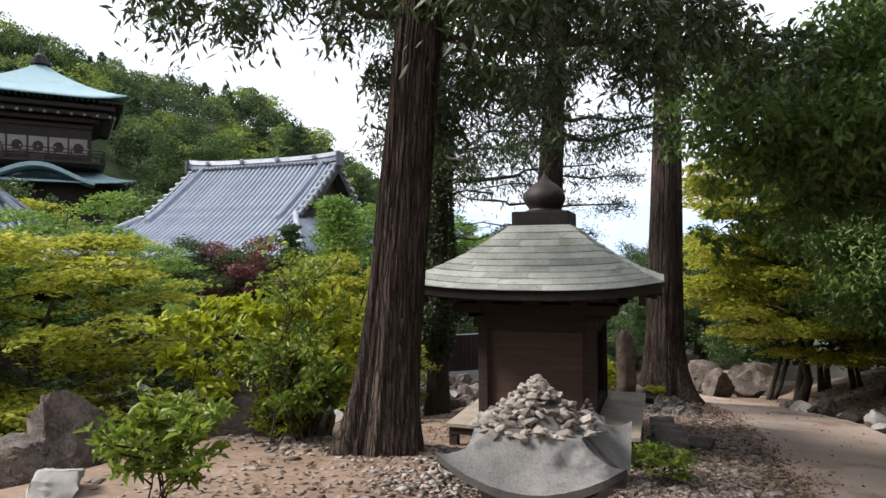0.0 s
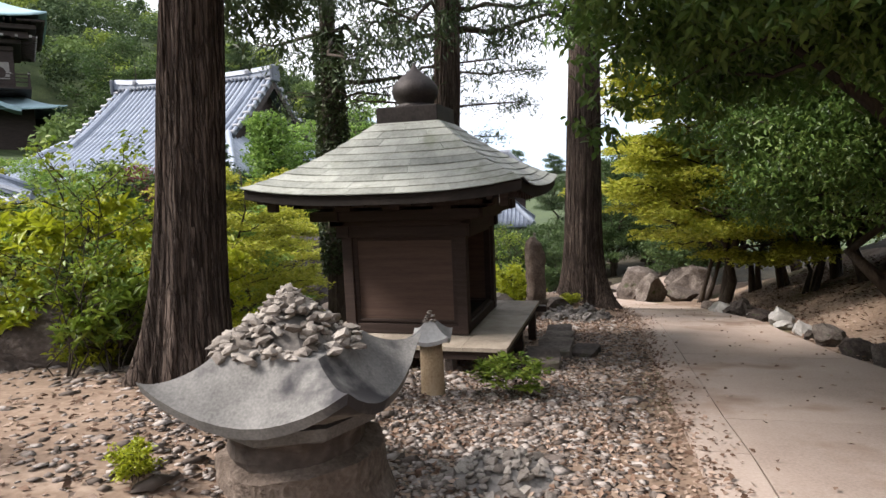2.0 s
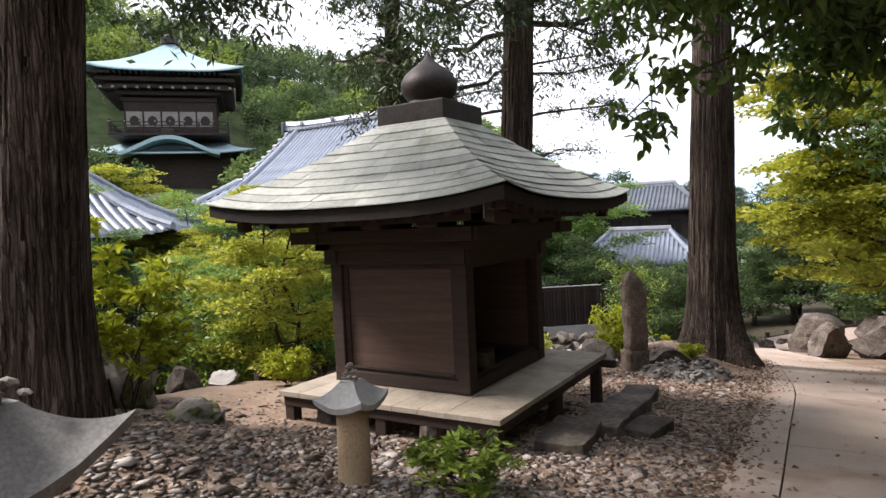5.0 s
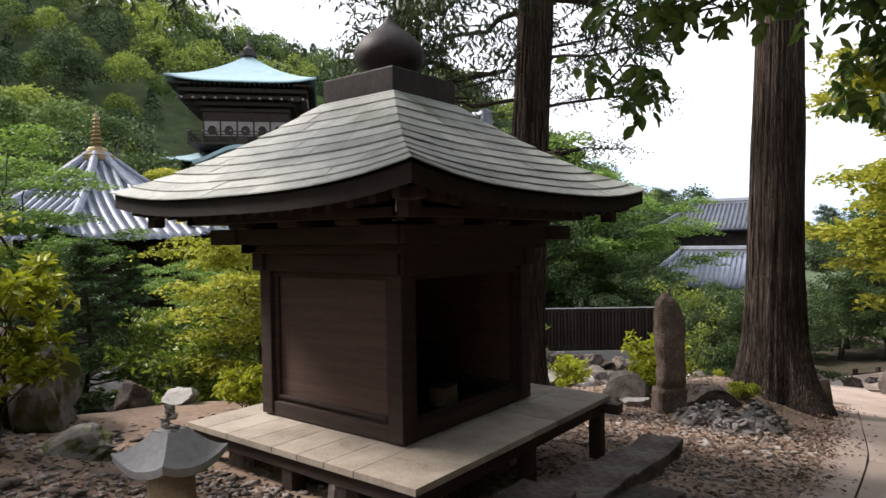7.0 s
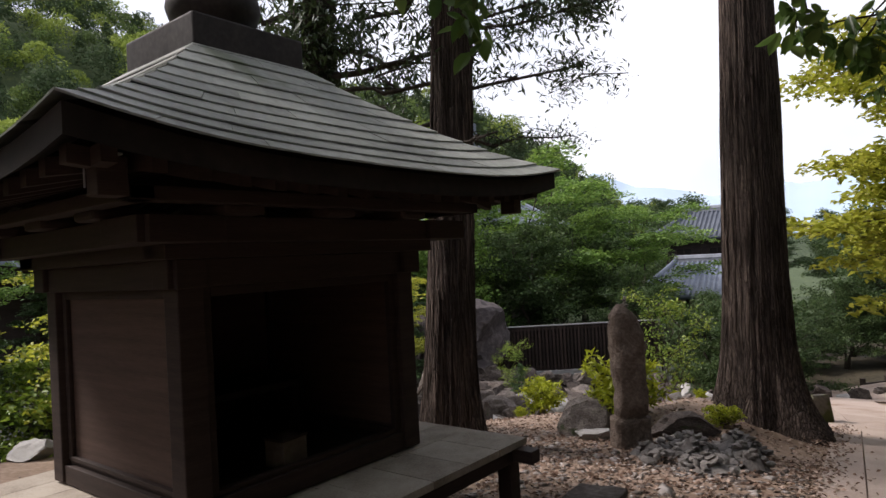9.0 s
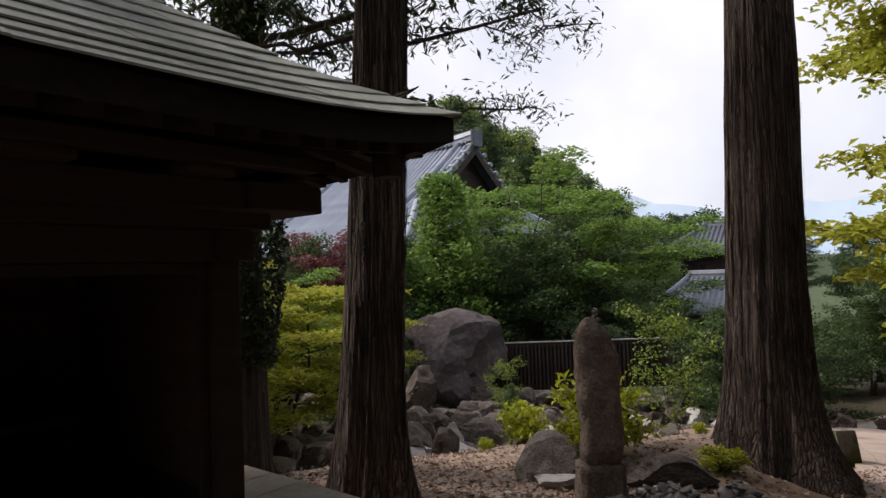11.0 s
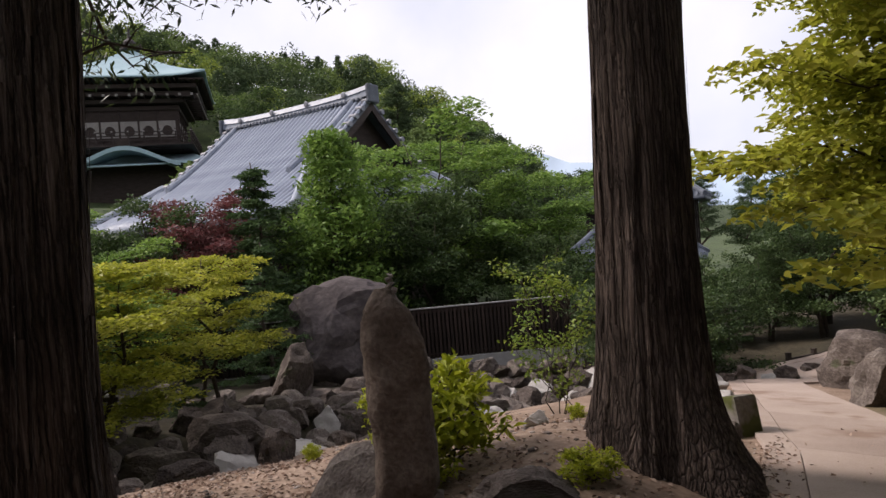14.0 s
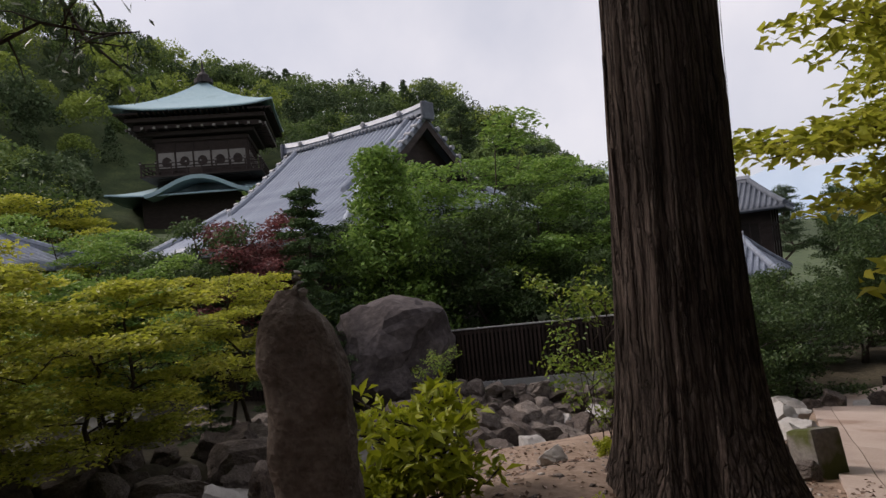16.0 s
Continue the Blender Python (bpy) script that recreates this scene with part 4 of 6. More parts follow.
def bent(a, b, rr, wobble, n=5):
    a, b = Vector(a), Vector(b)
    long = (b - a).length
    pts = [a.lerp(b, i / (n - 1)) for i in range(n)]
    for i in range(1, n - 1):
        pts[i] += Vector((rr.gauss(0, 1), rr.gauss(0, 1), rr.gauss(0, 0.6))) * wobble * long
    return pts


def along(pts, t):
    q = min(max(t, 0), 0.999) * (len(pts) - 1)
    return pts[int(q)].lerp(pts[int(q) + 1], q - int(q))


def make_tree(name, label, seed, tall, trunk_r, reach, leaf_mat, bark_mat="bark_dark", stems=1, low=0.35, limbs=16, pads=5, pad=(0.5, 0.14), leaves=9000,
              leaf=0.09, flat=0.7, droop=0.1, aspect=0.5, rise=0.25, cone=0.0, lean=0.0, category="tree", twigs=True):
    """A tree or shrub at the origin: trunk with limbs, and a crown of single leaves gathered in pads along the limbs.
    cone 0: round crown, 1: limbs shorten to a point at the top."""
    rr, nr = random.Random(seed), np.random.default_rng(seed)
    root = thing(name, label, category)
    wood = Soup()
    centres, weights, radii = [], [], []
    for s in range(stems):
        w = rr.uniform(0, 6.28)
        spread = 0.0 if stems == 1 else rr.uniform(0.12, 0.3) * tall
        top = (math.cos(w) * spread + lean * tall, math.sin(w) * spread, tall * rr.uniform(0.86, 1.0))
        off = 0.0 if stems == 1 else trunk_r * 1.2
        main = bent((math.cos(w) * off, math.sin(w) * off, -0.15), top, rr, 0.02 if cone > 0.5 else 0.045, 7)
        rad = [trunk_r / (stems ** 0.5) * (1.35 if i == 0 else 1) * (1 - 0.86 * i / 6) for i in range(7)]
        wood.tube(main, rad, 8)
        for k in range(limbs // stems):
            q = low + (0.98 - low) * (k + rr.random() * 0.8) / max(1, limbs // stems)
            start = along(main, q)
            a = k * 2.4 + rr.uniform(-0.5, 0.5) + w
            u = (q - low) / (1 - low)
            length = reach * ((1 - u) ** 0.85 * cone + (1 - cone) * math.sqrt(max(0.08, 1 - (u * 1.15 - 0.35) ** 2))) * rr.uniform(0.75, 1.1)
            up = rise * length * rr.uniform(0.5, 1.4)
            end = start + Vector((math.cos(a) * length, math.sin(a) * length, up))
            limb = bent(start, end, rr, 0.06, 5)
            r0 = max(0.008, trunk_r / (stems ** 0.5) * 0.42 * (1 - 0.7 * q))
            wood.tube(limb, [r0 * (1 - 0.85 * i / 4) for i in range(5)], 5)
            for j in range(pads):
                e = 0.35 + 0.68 * (j + rr.random() * 0.7) / pads
                side = rr.uniform(-0.5, 0.5) * length * 0.75 * (0.45 + 0.5 * (1 - e))
                p = along(limb, e) + Vector((-math.sin(a) * side, math.cos(a) * side, rr.uniform(-0.03, 0.08) * length))
                if twigs:
                    wood.tube([along(limb, max(0.1, e - 0.15)), p], [r0 * 0.35, 0.004], 3)
                centres.append(p)
                sc = rr.uniform(0.7, 1.25) * (1.0 - 0.35 * u * cone)
                radii.append((pad[0] * sc, pad[1] * sc))
                weights.append(sc * sc)
    part("trunk", wood.mesh("trunk", bark_mat), None, root)
    centres, radii = np.array(centres), np.array(radii)
    pick = nr.choice(len(centres), leaves, p=np.array(weights) / sum(weights))
    d = nr.normal(0, 1, (leaves, 3))
    d /= np.linalg.norm(d, axis=1)[:, None]
    d *= (nr.uniform(0, 1, leaves) ** 0.45)[:, None]
    pos = centres[pick] + d * np.stack([radii[pick, 0], radii[pick, 0], radii[pick, 1]], 1)
    pos[:, 2] -= 0.22 * radii[pick, 0] * (d[:, 0] ** 2 + d[:, 1] ** 2)
    v, f = leaf_cloud(pos, nr, leaf, flat, droop, aspect)
    part("crown", array_mesh("crown", v, f, leaf_mat), None, root)
    return root


def plant(ob, x, y, turn=0.0, size=1.0, z=None, tall=1.0, label=""):
    ob.matrix_basis = pose(x, y, (height(x, y) if z is None else z), 0, 0, turn) @ Matrix.Diagonal((size, size, size * tall, 1))
    if label:
        ob["label"] = label
    return ob


def again(ob, x, y, turn=0.0, size=1.0, z=None, tall=1.0, label=""):
    c = copy_thing(ob, Matrix.Identity(4))
    return plant(c, x, y, turn, size, z, tall, label)


# tall cedars: fluted trunk, flared foot, high limbs with hanging sprays
def cedar(x, y, radius, tall, seed, label, lean=(0, 0), flare=0.55, limbs=16, low=4.2, reach=2.6, leaves=16000, foliage=True, root_dir=0.0, mat="bark", taper=0.8):
    rr, nr = random.Random(seed), np.random.default_rng(seed)
    root = thing("cedar_tree", label, "tree", pose(x, y, height(x, y)))
    soup = Soup()
    sides = 150
    zs = [-0.25, -0.1, 0.0] + [0.08 * i for i in range(1, 12)] + [0.96 + 0.16 * i for i in range(22)] + [4.8, 5.5, 7.5, 10.0, tall]
    verts, faces = [], []
    phases = [(rr.uniform(0, 6.28), rr.uniform(0.5, 1.0)) for _ in range(3)]
    for z in zs:
        q = max(z, 0.0) / tall
        base = radius * (1 - taper * q ** 1.1)
        fl = flare * math.exp(-max(z, -0.1) / 0.46)
        for i in range(sides):
            w = 2 * math.pi * i / sides
            lobe = sum(a * math.cos(n * w + p) for n, (p, a) in zip((3, 5, 7), phases)) / 3
            toe = 0.6 * max(0.0, math.cos(w - root_dir)) ** 3
            r = base * (1 + fl * (0.75 + 0.55 * lobe + toe)) + 0.012 * lobe
            c, s = math.cos(w), math.sin(w)
            ridged = abs(noise.noise((c * 5.5, s * 5.5, z * 0.22 + seed))) + 0.6 * abs(noise.noise((c * 12, s * 12, z * 0.5 + seed)))
            r += (min(ridged, 0.55) - 0.4) * 0.07 * min(1.0, radius / 0.25) + 0.012 * noise.noise((c * 3, s * 3, z * 1.2))
            verts.append((r * c + lean[0] * z, r * s + lean[1] * z, z))
    for j in range(len(zs) - 1):
        for i in range(sides):
            faces.append((j * sides + i, j * sides + (i + 1) % sides, (j + 1) * sides + (i + 1) % sides, (j + 1) * sides + i))
    soup.add(verts, faces)
    part("trunk", soup.mesh("trunk", mat), None, root)
    # loose strips of bark
    strips = Soup()
    for _ in range(60):
        w, z0 = rr.uniform(0, 6.28), rr.uniform(0.3, 3.6)
        ln = rr.uniform(0.25, 0.9)
        q = z0 / tall
        r = radius * (1 - taper * q ** 1.1) * (1 + flare * math.exp(-z0 / 0.42) * 0.75) + 0.006
        wd = rr.uniform(0.008, 0.02) / r
        pts = []
        for k, (dz, o) in enumerate(((0, 0.0), (ln * 0.5, 0.008), (ln, 0.003 + 0.02 * rr.random()))):
            rz = radius * (1 - taper * ((z0 + dz) / tall) ** 1.1) * (1 + flare * math.exp(-(z0 + dz) / 0.42) * 0.75) + o
            for e in (-wd, wd):
                pts.append((rz * math.cos(w + e) + lean[0] * (z0 + dz), rz * math.sin(w + e) + lean[1] * (z0 + dz), z0 + dz))
        strips.add(pts, [(0, 1, 3, 2), (2, 3, 5, 4)])
    tagged(part("loose_bark", strips.mesh("loose_bark", mat), None, root), kind="stuff")
    if not foliage:
        return root
    wood = Soup()
    centres = []
    for k in range(limbs):
        z0 = low + (tall * 0.8 - low) * (k / limbs) ** 1.3 + rr.uniform(-0.3, 0.3)
        a = k * 2.4 + rr.uniform(-0.6, 0.6)
        ln = reach * rr.uniform(0.6, 1.15) * (1 - 0.5 * k / limbs)
        s = Vector((lean[0] * z0, lean[1] * z0, z0))
        e = s + Vector((math.cos(a) * ln, math.sin(a) * ln, rr.uniform(-0.25, 0.2) * ln))
        limb = bent(s, e, rr, 0.06, 6)
        wood.tube(limb, [0.045 * (1 - 0.15 * i) for i in range(6)], 5)
        for j in range(9):
            q = 0.25 + 0.78 * j / 9 + rr.uniform(-0.04, 0.04)
            side = rr.uniform(-0.55, 0.55) * (1.15 - q) * ln * 0.8
            p = along(limb, q) + Vector((-math.sin(a) * side, math.cos(a) * side, rr.uniform(-0.1, 0.1)))
            wood.tube([along(limb, q - 0.1), p, p + Vector((rr.gauss(0, 0.08), rr.gauss(0, 0.08), -0.25))], [0.012, 0.008, 0.003], 3)
            centres.append((p, rr.uniform(0.18, 0.34)))
    part("branchwork", wood.mesh("branchwork", "bark_dark"), None, root)
    nr_pick = nr.integers(0, len(centres), leaves)
    cs = np.array([tuple(p) for p, _ in centres])[nr_pick]
    rs = np.array([r for _, r in centres])[nr_pick]
    d = nr.normal(0, 0.55, (leaves, 3))
    pos = cs + d * np.stack([rs, rs, rs * 0.75], 1)
    pos[:, 2] -= np.abs(nr.normal(0, 0.16, leaves)) + 0.25 * rs * (d[:, 0] ** 2 + d[:, 1] ** 2)
    v, f = leaf_cloud(pos, nr, 0.12, 0.15, 0.8, 0.26, 0.03)
    part("crown", array_mesh("crown", v, f, "cedar_leaf"), None, root)
    return root


cedar(-0.90, -3.17, 0.245, 13, 1, "tall cedar with fissured brown bark by the stone heap", flare=0.62, limbs=34, low=3.55, reach=2.9, leaves=72000, root_dir=3.6, lean=(0.098, 0.006))
mid_cedar = cedar(-0.59, 2.79, 0.24, 13, 2, "straight grey-brown cedar close behind the shrine", flare=0.52, limbs=24, low=4.6, reach=3.0, leaves=22000, lean=(0.048, 0.028), taper=0.55)
cedar(1.45, 6.25, 0.39, 15, 3, "massive cedar with deeply fissured bark and flared root", flare=0.64, limbs=12, low=7.0, reach=2.8, leaves=9000, root_dir=0.0, lean=(0.022, 0.008))
ivy_tree = cedar(-2.53, 2.98, 0.20, 11, 4, "dark trunk wrapped in climbing ivy", flare=0.25, limbs=16, low=4.4, reach=2.6, leaves=8000, mat="bark_dark", lean=(0.018, -0.01))
nr = np.random.default_rng(44)
N = 8500
zz = nr.uniform(1.1, 5.2, N)
w = nr.uniform(0, 2 * np.pi, N)
bulge = 0.20 + 0.17 * np.exp(-((zz - 2.3) / 0.9) ** 2) * (0.7 + 0.3 * np.cos(w - 1)) * nr.uniform(0.6, 1.15, N) + 0.03
pos = np.stack([bulge * np.cos(w) + 0.018 * zz, bulge * np.sin(w) - 0.01 * zz, zz], 1)
v, f = leaf_cloud(pos, nr, 0.062, 0.2, 0.5, 0.75)
part("ivy", array_mesh("ivy", v, f, "ivy"), None, ivy_tree, "dark climbing ivy leaves")

# low sprays and bare dead branches of the cedar behind the shrine
def low_branch(root, z, w, ln, seed, leaves):
    rr, nr = random.Random(seed), np.random.default_rng(seed)
    soup = Soup()
    limb = bent((0, 0, z), (math.cos(w) * ln, math.sin(w) * ln, z + rr.uniform(-0.05, 0.12) * ln), rr, 0.05, 7)
    soup.tube(limb, [0.024 * (1 - 0.13 * i) for i in range(7)], 5)
    centres = []
    for k in range(16):
        q = 0.22 + 0.05 * k
        p = along(limb, q)
        e = p + Vector((rr.gauss(0, 0.3), rr.gauss(0, 0.3), rr.uniform(-0.25, 0.18))) * ln * 0.38
        soup.tube([p, p.lerp(e, 0.5) + Vector((0, 0, 0.03)), e], [0.009, 0.006, 0.002], 3)
        if q > 0.4:
            centres += [p.lerp(e, f) for f in (0.4, 0.7, 1.0)]
    arm = part("dead_branch" if not leaves else "branch", soup.mesh("branch", "bark_dark"), None, root)
    if leaves:
        c = np.array([tuple(x) for x in centres])[nr.integers(0, len(centres), leaves)]
        v, f = leaf_cloud(c + nr.normal(0, 0.07, (leaves, 3)), nr, 0.07, 0.3, 0.25, 0.24, 0.04)
        tagged(part("spray", array_mesh("spray", v, f, "cedar_leaf"), None, arm), kind="stuff")


low_branch(mid_cedar, 3.55, 0.55, 1.9, 3, 900)
low_branch(mid_cedar, 3.0, 0.95, 1.5, 5, 500)
low_branch(mid_cedar, 4.0, 0.2, 1.8, 7, 800)
low_branch(mid_cedar, 3.2, 2.9, 1.6, 9, 0)
low_branch(mid_cedar, 3.6, 3.6, 1.8, 11, 0)
low_branch(mid_cedar, 2.9, -0.4, 1.1, 13, 0)
low_branch(ivy_tree, 4.0, 0.2, 2.2, 15, 500)
low_branch(ivy_tree, 3.3, 0.9, 1.9, 17, 0)

# maples, evergreens and shrubs, each kind built once
m_yellow = make_tree("maple_tree", "yellow-green maple with layered sprays over the stream", 11, 3.6, 0.09, 1.75, "maple_yellow", stems=2, low=0.34, limbs=26, pads=6, pad=(0.46, 0.055), leaves=19000, leaf=0.085, flat=0.85, rise=0.22, aspect=0.55)
m_green = make_tree("maple_tree", "fresh green maple with airy layered leaves", 12, 3.6, 0.08, 1.7, "maple_green", stems=3, low=0.30, limbs=27, pads=6, pad=(0.44, 0.07), leaves=18000, leaf=0.085, flat=0.82, rise=0.25, aspect=0.55)
m_dark = make_tree("garden_tree", "deep green leafy tree behind the fence", 13, 4.0, 0.10, 1.7, "maple_dark", stems=2, low=0.16, limbs=26, pads=6, pad=(0.44, 0.20), leaves=14000, leaf=0.10, flat=0.45, rise=0.3)
fir = make_tree("fir_tree", "young dark green fir with level branches", 14, 3.4, 0.06, 1.25, "fir", low=0.08, limbs=40, pads=5, pad=(0.26, 0.05), leaves=12000, leaf=0.10, flat=0.7, droop=0.15, aspect=0.22, rise=0.05, cone=1.0)
cone = make_tree("garden_tree", "bright green pyramidal tree standing behind the fence", 15, 6.2, 0.12, 1.75, "maple_green", low=0.10, limbs=44, pads=6, pad=(0.50, 0.34), leaves=16000, leaf=0.13, flat=0.3, rise=0.35, cone=0.85)
red = make_tree("maple_tree", "small dark red maple before the hall roof", 16, 4.2, 0.07, 1.4, "maple_red", stems=3, low=0.42, limbs=24, pads=6, pad=(0.42, 0.10), leaves=9000, leaf=0.10, flat=0.7, rise=0.4)
round_shrub = make_tree("shrub", "rounded glossy green shrub on the stream bank", 17, 1.5, 0.03, 0.75, "azalea", stems=5, low=0.2, limbs=30, pads=5, pad=(0.22, 0.14), leaves=5200, leaf=0.075, flat=0.35, rise=0.5, category="shrub")
azalea = make_tree("azalea_bush", "open azalea bush with rosettes of narrow leaves", 18, 0.62, 0.018, 0.38, "azalea", stems=6, low=0.40, limbs=30, pads=3, pad=(0.05, 0.025), leaves=1000, leaf=0.095, flat=0.35, droop=-0.25, aspect=0.36, rise=0.55, category="bush")
bright = make_tree("azalea_bush", "low bush of bright yellow-green leaves", 19, 0.42, 0.014, 0.30, "bright", stems=6, low=0.3, limbs=36, pads=3, pad=(0.08, 0.05), leaves=1500, leaf=0.07, flat=0.35, droop=-0.25, aspect=0.38, rise=0.6, category="bush")
sapling = make_tree("sapling", "thin sapling with sparse yellowing leaves", 20, 2.0, 0.02, 0.55, "azalea", stems=5, low=0.2, limbs=30, pads=4, pad=(0.16, 0.10), leaves=1500, leaf=0.07, flat=0.4, rise=0.9, category="tree")
pine = make_tree("pine_tree", "tall dark pine on the far slope", 21, 9.0, 0.16, 2.2, "pine", low=0.25, limbs=38, pads=5, pad=(0.66, 0.22), leaves=11000, leaf=0.24, flat=0.5, aspect=0.22, rise=0.22, cone=0.45)
evergreen = make_tree("evergreen_tree", "broad evergreen with drooping glossy leaves over the walk", 22, 6.0, 0.13, 3.4, "broad", low=0.30, limbs=34, pads=9, pad=(0.66, 0.46), leaves=40000, leaf=0.14, flat=0.2, droop=0.75, aspect=0.36, rise=0.12, bark_mat="bark_dark")

rhododendron = make_tree("rhododendron", "leggy rhododendron with whorls of bright yellow-green leaves", 33, 1.5, 0.022, 0.52, "bright", stems=4, low=0.28, limbs=30, pads=2, pad=(0.09, 0.04), leaves=1500, leaf=0.125, flat=0.4, droop=-0.1, aspect=0.36, rise=0.6, category="shrub")

# along the stream, from the walk's start to its end
plant(m_yellow, -4.9, -2.9, 20, 1.0, tall=0.95)
again(m_yellow, -3.7, 1.7, 100, 0.75, tall=1.3, label="light green maple between the cedar and the shrine")
again(m_yellow, -5.4, 3.7, 200, 0.95, label="bright yellow-lit maple beside the ivy-clad trunk")
again(m_yellow, -5.5, 5.7, 310, 0.90, label="yellow-green maple leaning over the stream rocks")
again(m_green, -9.0, 3.9, 50, 0.64)
again(m_yellow, -7.6, 9.2, 80, 0.85)
plant(m_green, -4.6, 2.6, 10, 0.82)
again(m_green, -7.2, 6.6, 140, 0.80)
again(m_green, -8.6, 0.4, 60, 0.95)
again(m_green, -7.0, -3.6, 240, 0.9)
again(m_yellow, -11.0, 6.2, 300, 0.75)
again(m_dark, -11.5, -0.6, 340, 0.9)
plant(fir, -5.4, 0.0, 0, 0.85)
again(fir, -6.4, -1.1, 70, 0.95)
again(fir, -8.0, 1.9, 200, 0.68)
again(fir, -9.6, 1.2, 20, 0.75)
again(fir, -7.4, -2.4, 130, 0.9)
again(fir, -7.2, 8.1, 10, 0.42, label="knee-high young fir among the stream rocks")
again(fir, -5.9, 12.6, 80, 0.34, label="small yellowish fir before the great boulder")
again(fir, -11.2, 13.6, 100, 1.25)
# behind the fence
plant(cone, -12.9, 18.5, 0, 1.6)
plant(m_dark, -14.8, 17.6, 30, 1.45)
again(m_dark, -9.6, 20.9, 120, 1.5)
again(m_dark, -17.2, 14.6, 210, 1.45)
again(m_dark, -7.2, 22.6, 300, 1.05)
again(m_dark, -4.4, 24.4, 70, 0.72)
again(m_green, -11.8, 25.2, 20, 2.6, label="tall spreading green maple beside the hall")
again(m_green, -8.9, 26.6, 170, 1.95)
again(m_dark, -10.6, 22.8, 40, 1.7)
again(m_dark, -13.2, 21.8, 140, 1.6)
again(m_dark, -3.4, 18.8, 10, 0.6)
again(m_dark, -1.6, 21.5, 150, 0.65)
again(m_dark, 0.2, 27.0, 190, 0.7)
again(m_dark, 3.4, 27.0, 30, 1.5)
plant(red, -15.6, 14.9, 0, 1.5)
again(fir, -13.6, 15.6, 40, 2.15, label="tall narrow fir before the hall roof")
again(m_dark, -19.5, 12.5, 60, 1.3)
again(m_green, -15.5, 9.5, 10, 1.35)
again(m_yellow, -15.2, 8.0, 160, 1.0)
again(m_yellow, -13.0, 1.7, 140, 0.6)
again(m_green, -12.5, -4.5, 200, 1.15)
again(m_green, -9.8, -6.8, 280, 1.0)
again(m_dark, -10.5, -9.5, 110, 1.1)
again(m_dark, -30.0, 20.0, 110, 1.5)
again(m_yellow, -24.0, 12.0, 40, 2.0)
again(m_dark, -27.0, 9.0, 10, 2.2)
again(m_yellow, -30.0, 14.0, 140, 1.7)
again(m_green, -33.0, 33.0, 200, 2.0)
again(m_dark, -41.0, 40.0, 20, 2.8)
again(m_dark, -30.0, 42.0, 280, 2.6)
again(m_dark, -20.0, 46.0, 130, 2.6)
again(m_dark, -12.0, 44.0, 330, 2.2)
# the far side of the walk
m_big = make_tree("maple_tree", "broad yellow-green maple overhanging the end of the walk", 31, 4.6, 0.12, 2.7, "maple_yellow", stems=2, low=0.27, limbs=48, pads=8, pad=(0.44, 0.08), leaves=80000, leaf=0.090, flat=0.7, rise=0.12, aspect=0.55)
plant(m_big, 4.45, 9.9, 15, 1.42)
again(m_green, 6.3, 8.9, 230, 1.2, label="light green maple beside the walk")
again(m_yellow, 4.4, 13.6, 120, 1.25)
again(m_green, 6.6, 12.4, 40, 1.4)
plant(evergreen, 6.4, 4.0, 150, 0.80)
again(evergreen, 7.2, -2.2, 40, 1.0)
overhang = make_tree("evergreen_tree", "leaning evergreen whose glossy leaves hang over the walk", 23, 4.3, 0.11, 1.9, "broad", low=0.60, limbs=26, pads=8, pad=(0.46, 0.34), leaves=19000, leaf=0.13, flat=0.2, droop=0.75, aspect=0.38, rise=0.06, lean=0.80)
plant(overhang, 6.3, -0.5, 176, 1.0)


def blade_cloud(centres, rng, size, droop, width):
    """Larger leaves seen close by: ovate blades of eight points, folded along the midrib and curled at the tip."""
    n = len(centres)
    w = rng.uniform(0, 2 * np.pi, n)
    d = np.stack([np.cos(w), np.sin(w), rng.normal(0, 0.6, n) - droop], 1)
    d /= np.linalg.norm(d, axis=1)[:, None]
    side = np.cross(d, rng.normal(0, 0.8, (n, 3)) + (0, 0, 1))
    side /= np.linalg.norm(side, axis=1)[:, None]
    up = np.cross(side, d)
    ln = (size * rng.uniform(0.65, 1.25, n))[:, None]
    outline = ((0.0, 0.0, 0.0), (0.24, 0.40, 0.05), (0.55, 0.50, 0.04), (0.82, 0.27, -0.03), (1.0, 0.0, -0.12), (0.82, -0.27, -0.03), (0.55, -0.50, 0.04), (0.24, -0.40, 0.05))
    v = np.stack([centres + d * ln * a + side * ln * width * b + up * ln * c for a, b, c in outline], 1)
    k = np.arange(n)[:, None] * 8
    f = np.concatenate([k + t for t in ([0, 1, 2], [0, 2, 3], [0, 3, 4], [0, 4, 5], [0, 5, 6], [0, 6, 7])], 1).reshape(-1, 3)
    return v.reshape(-1, 3), f


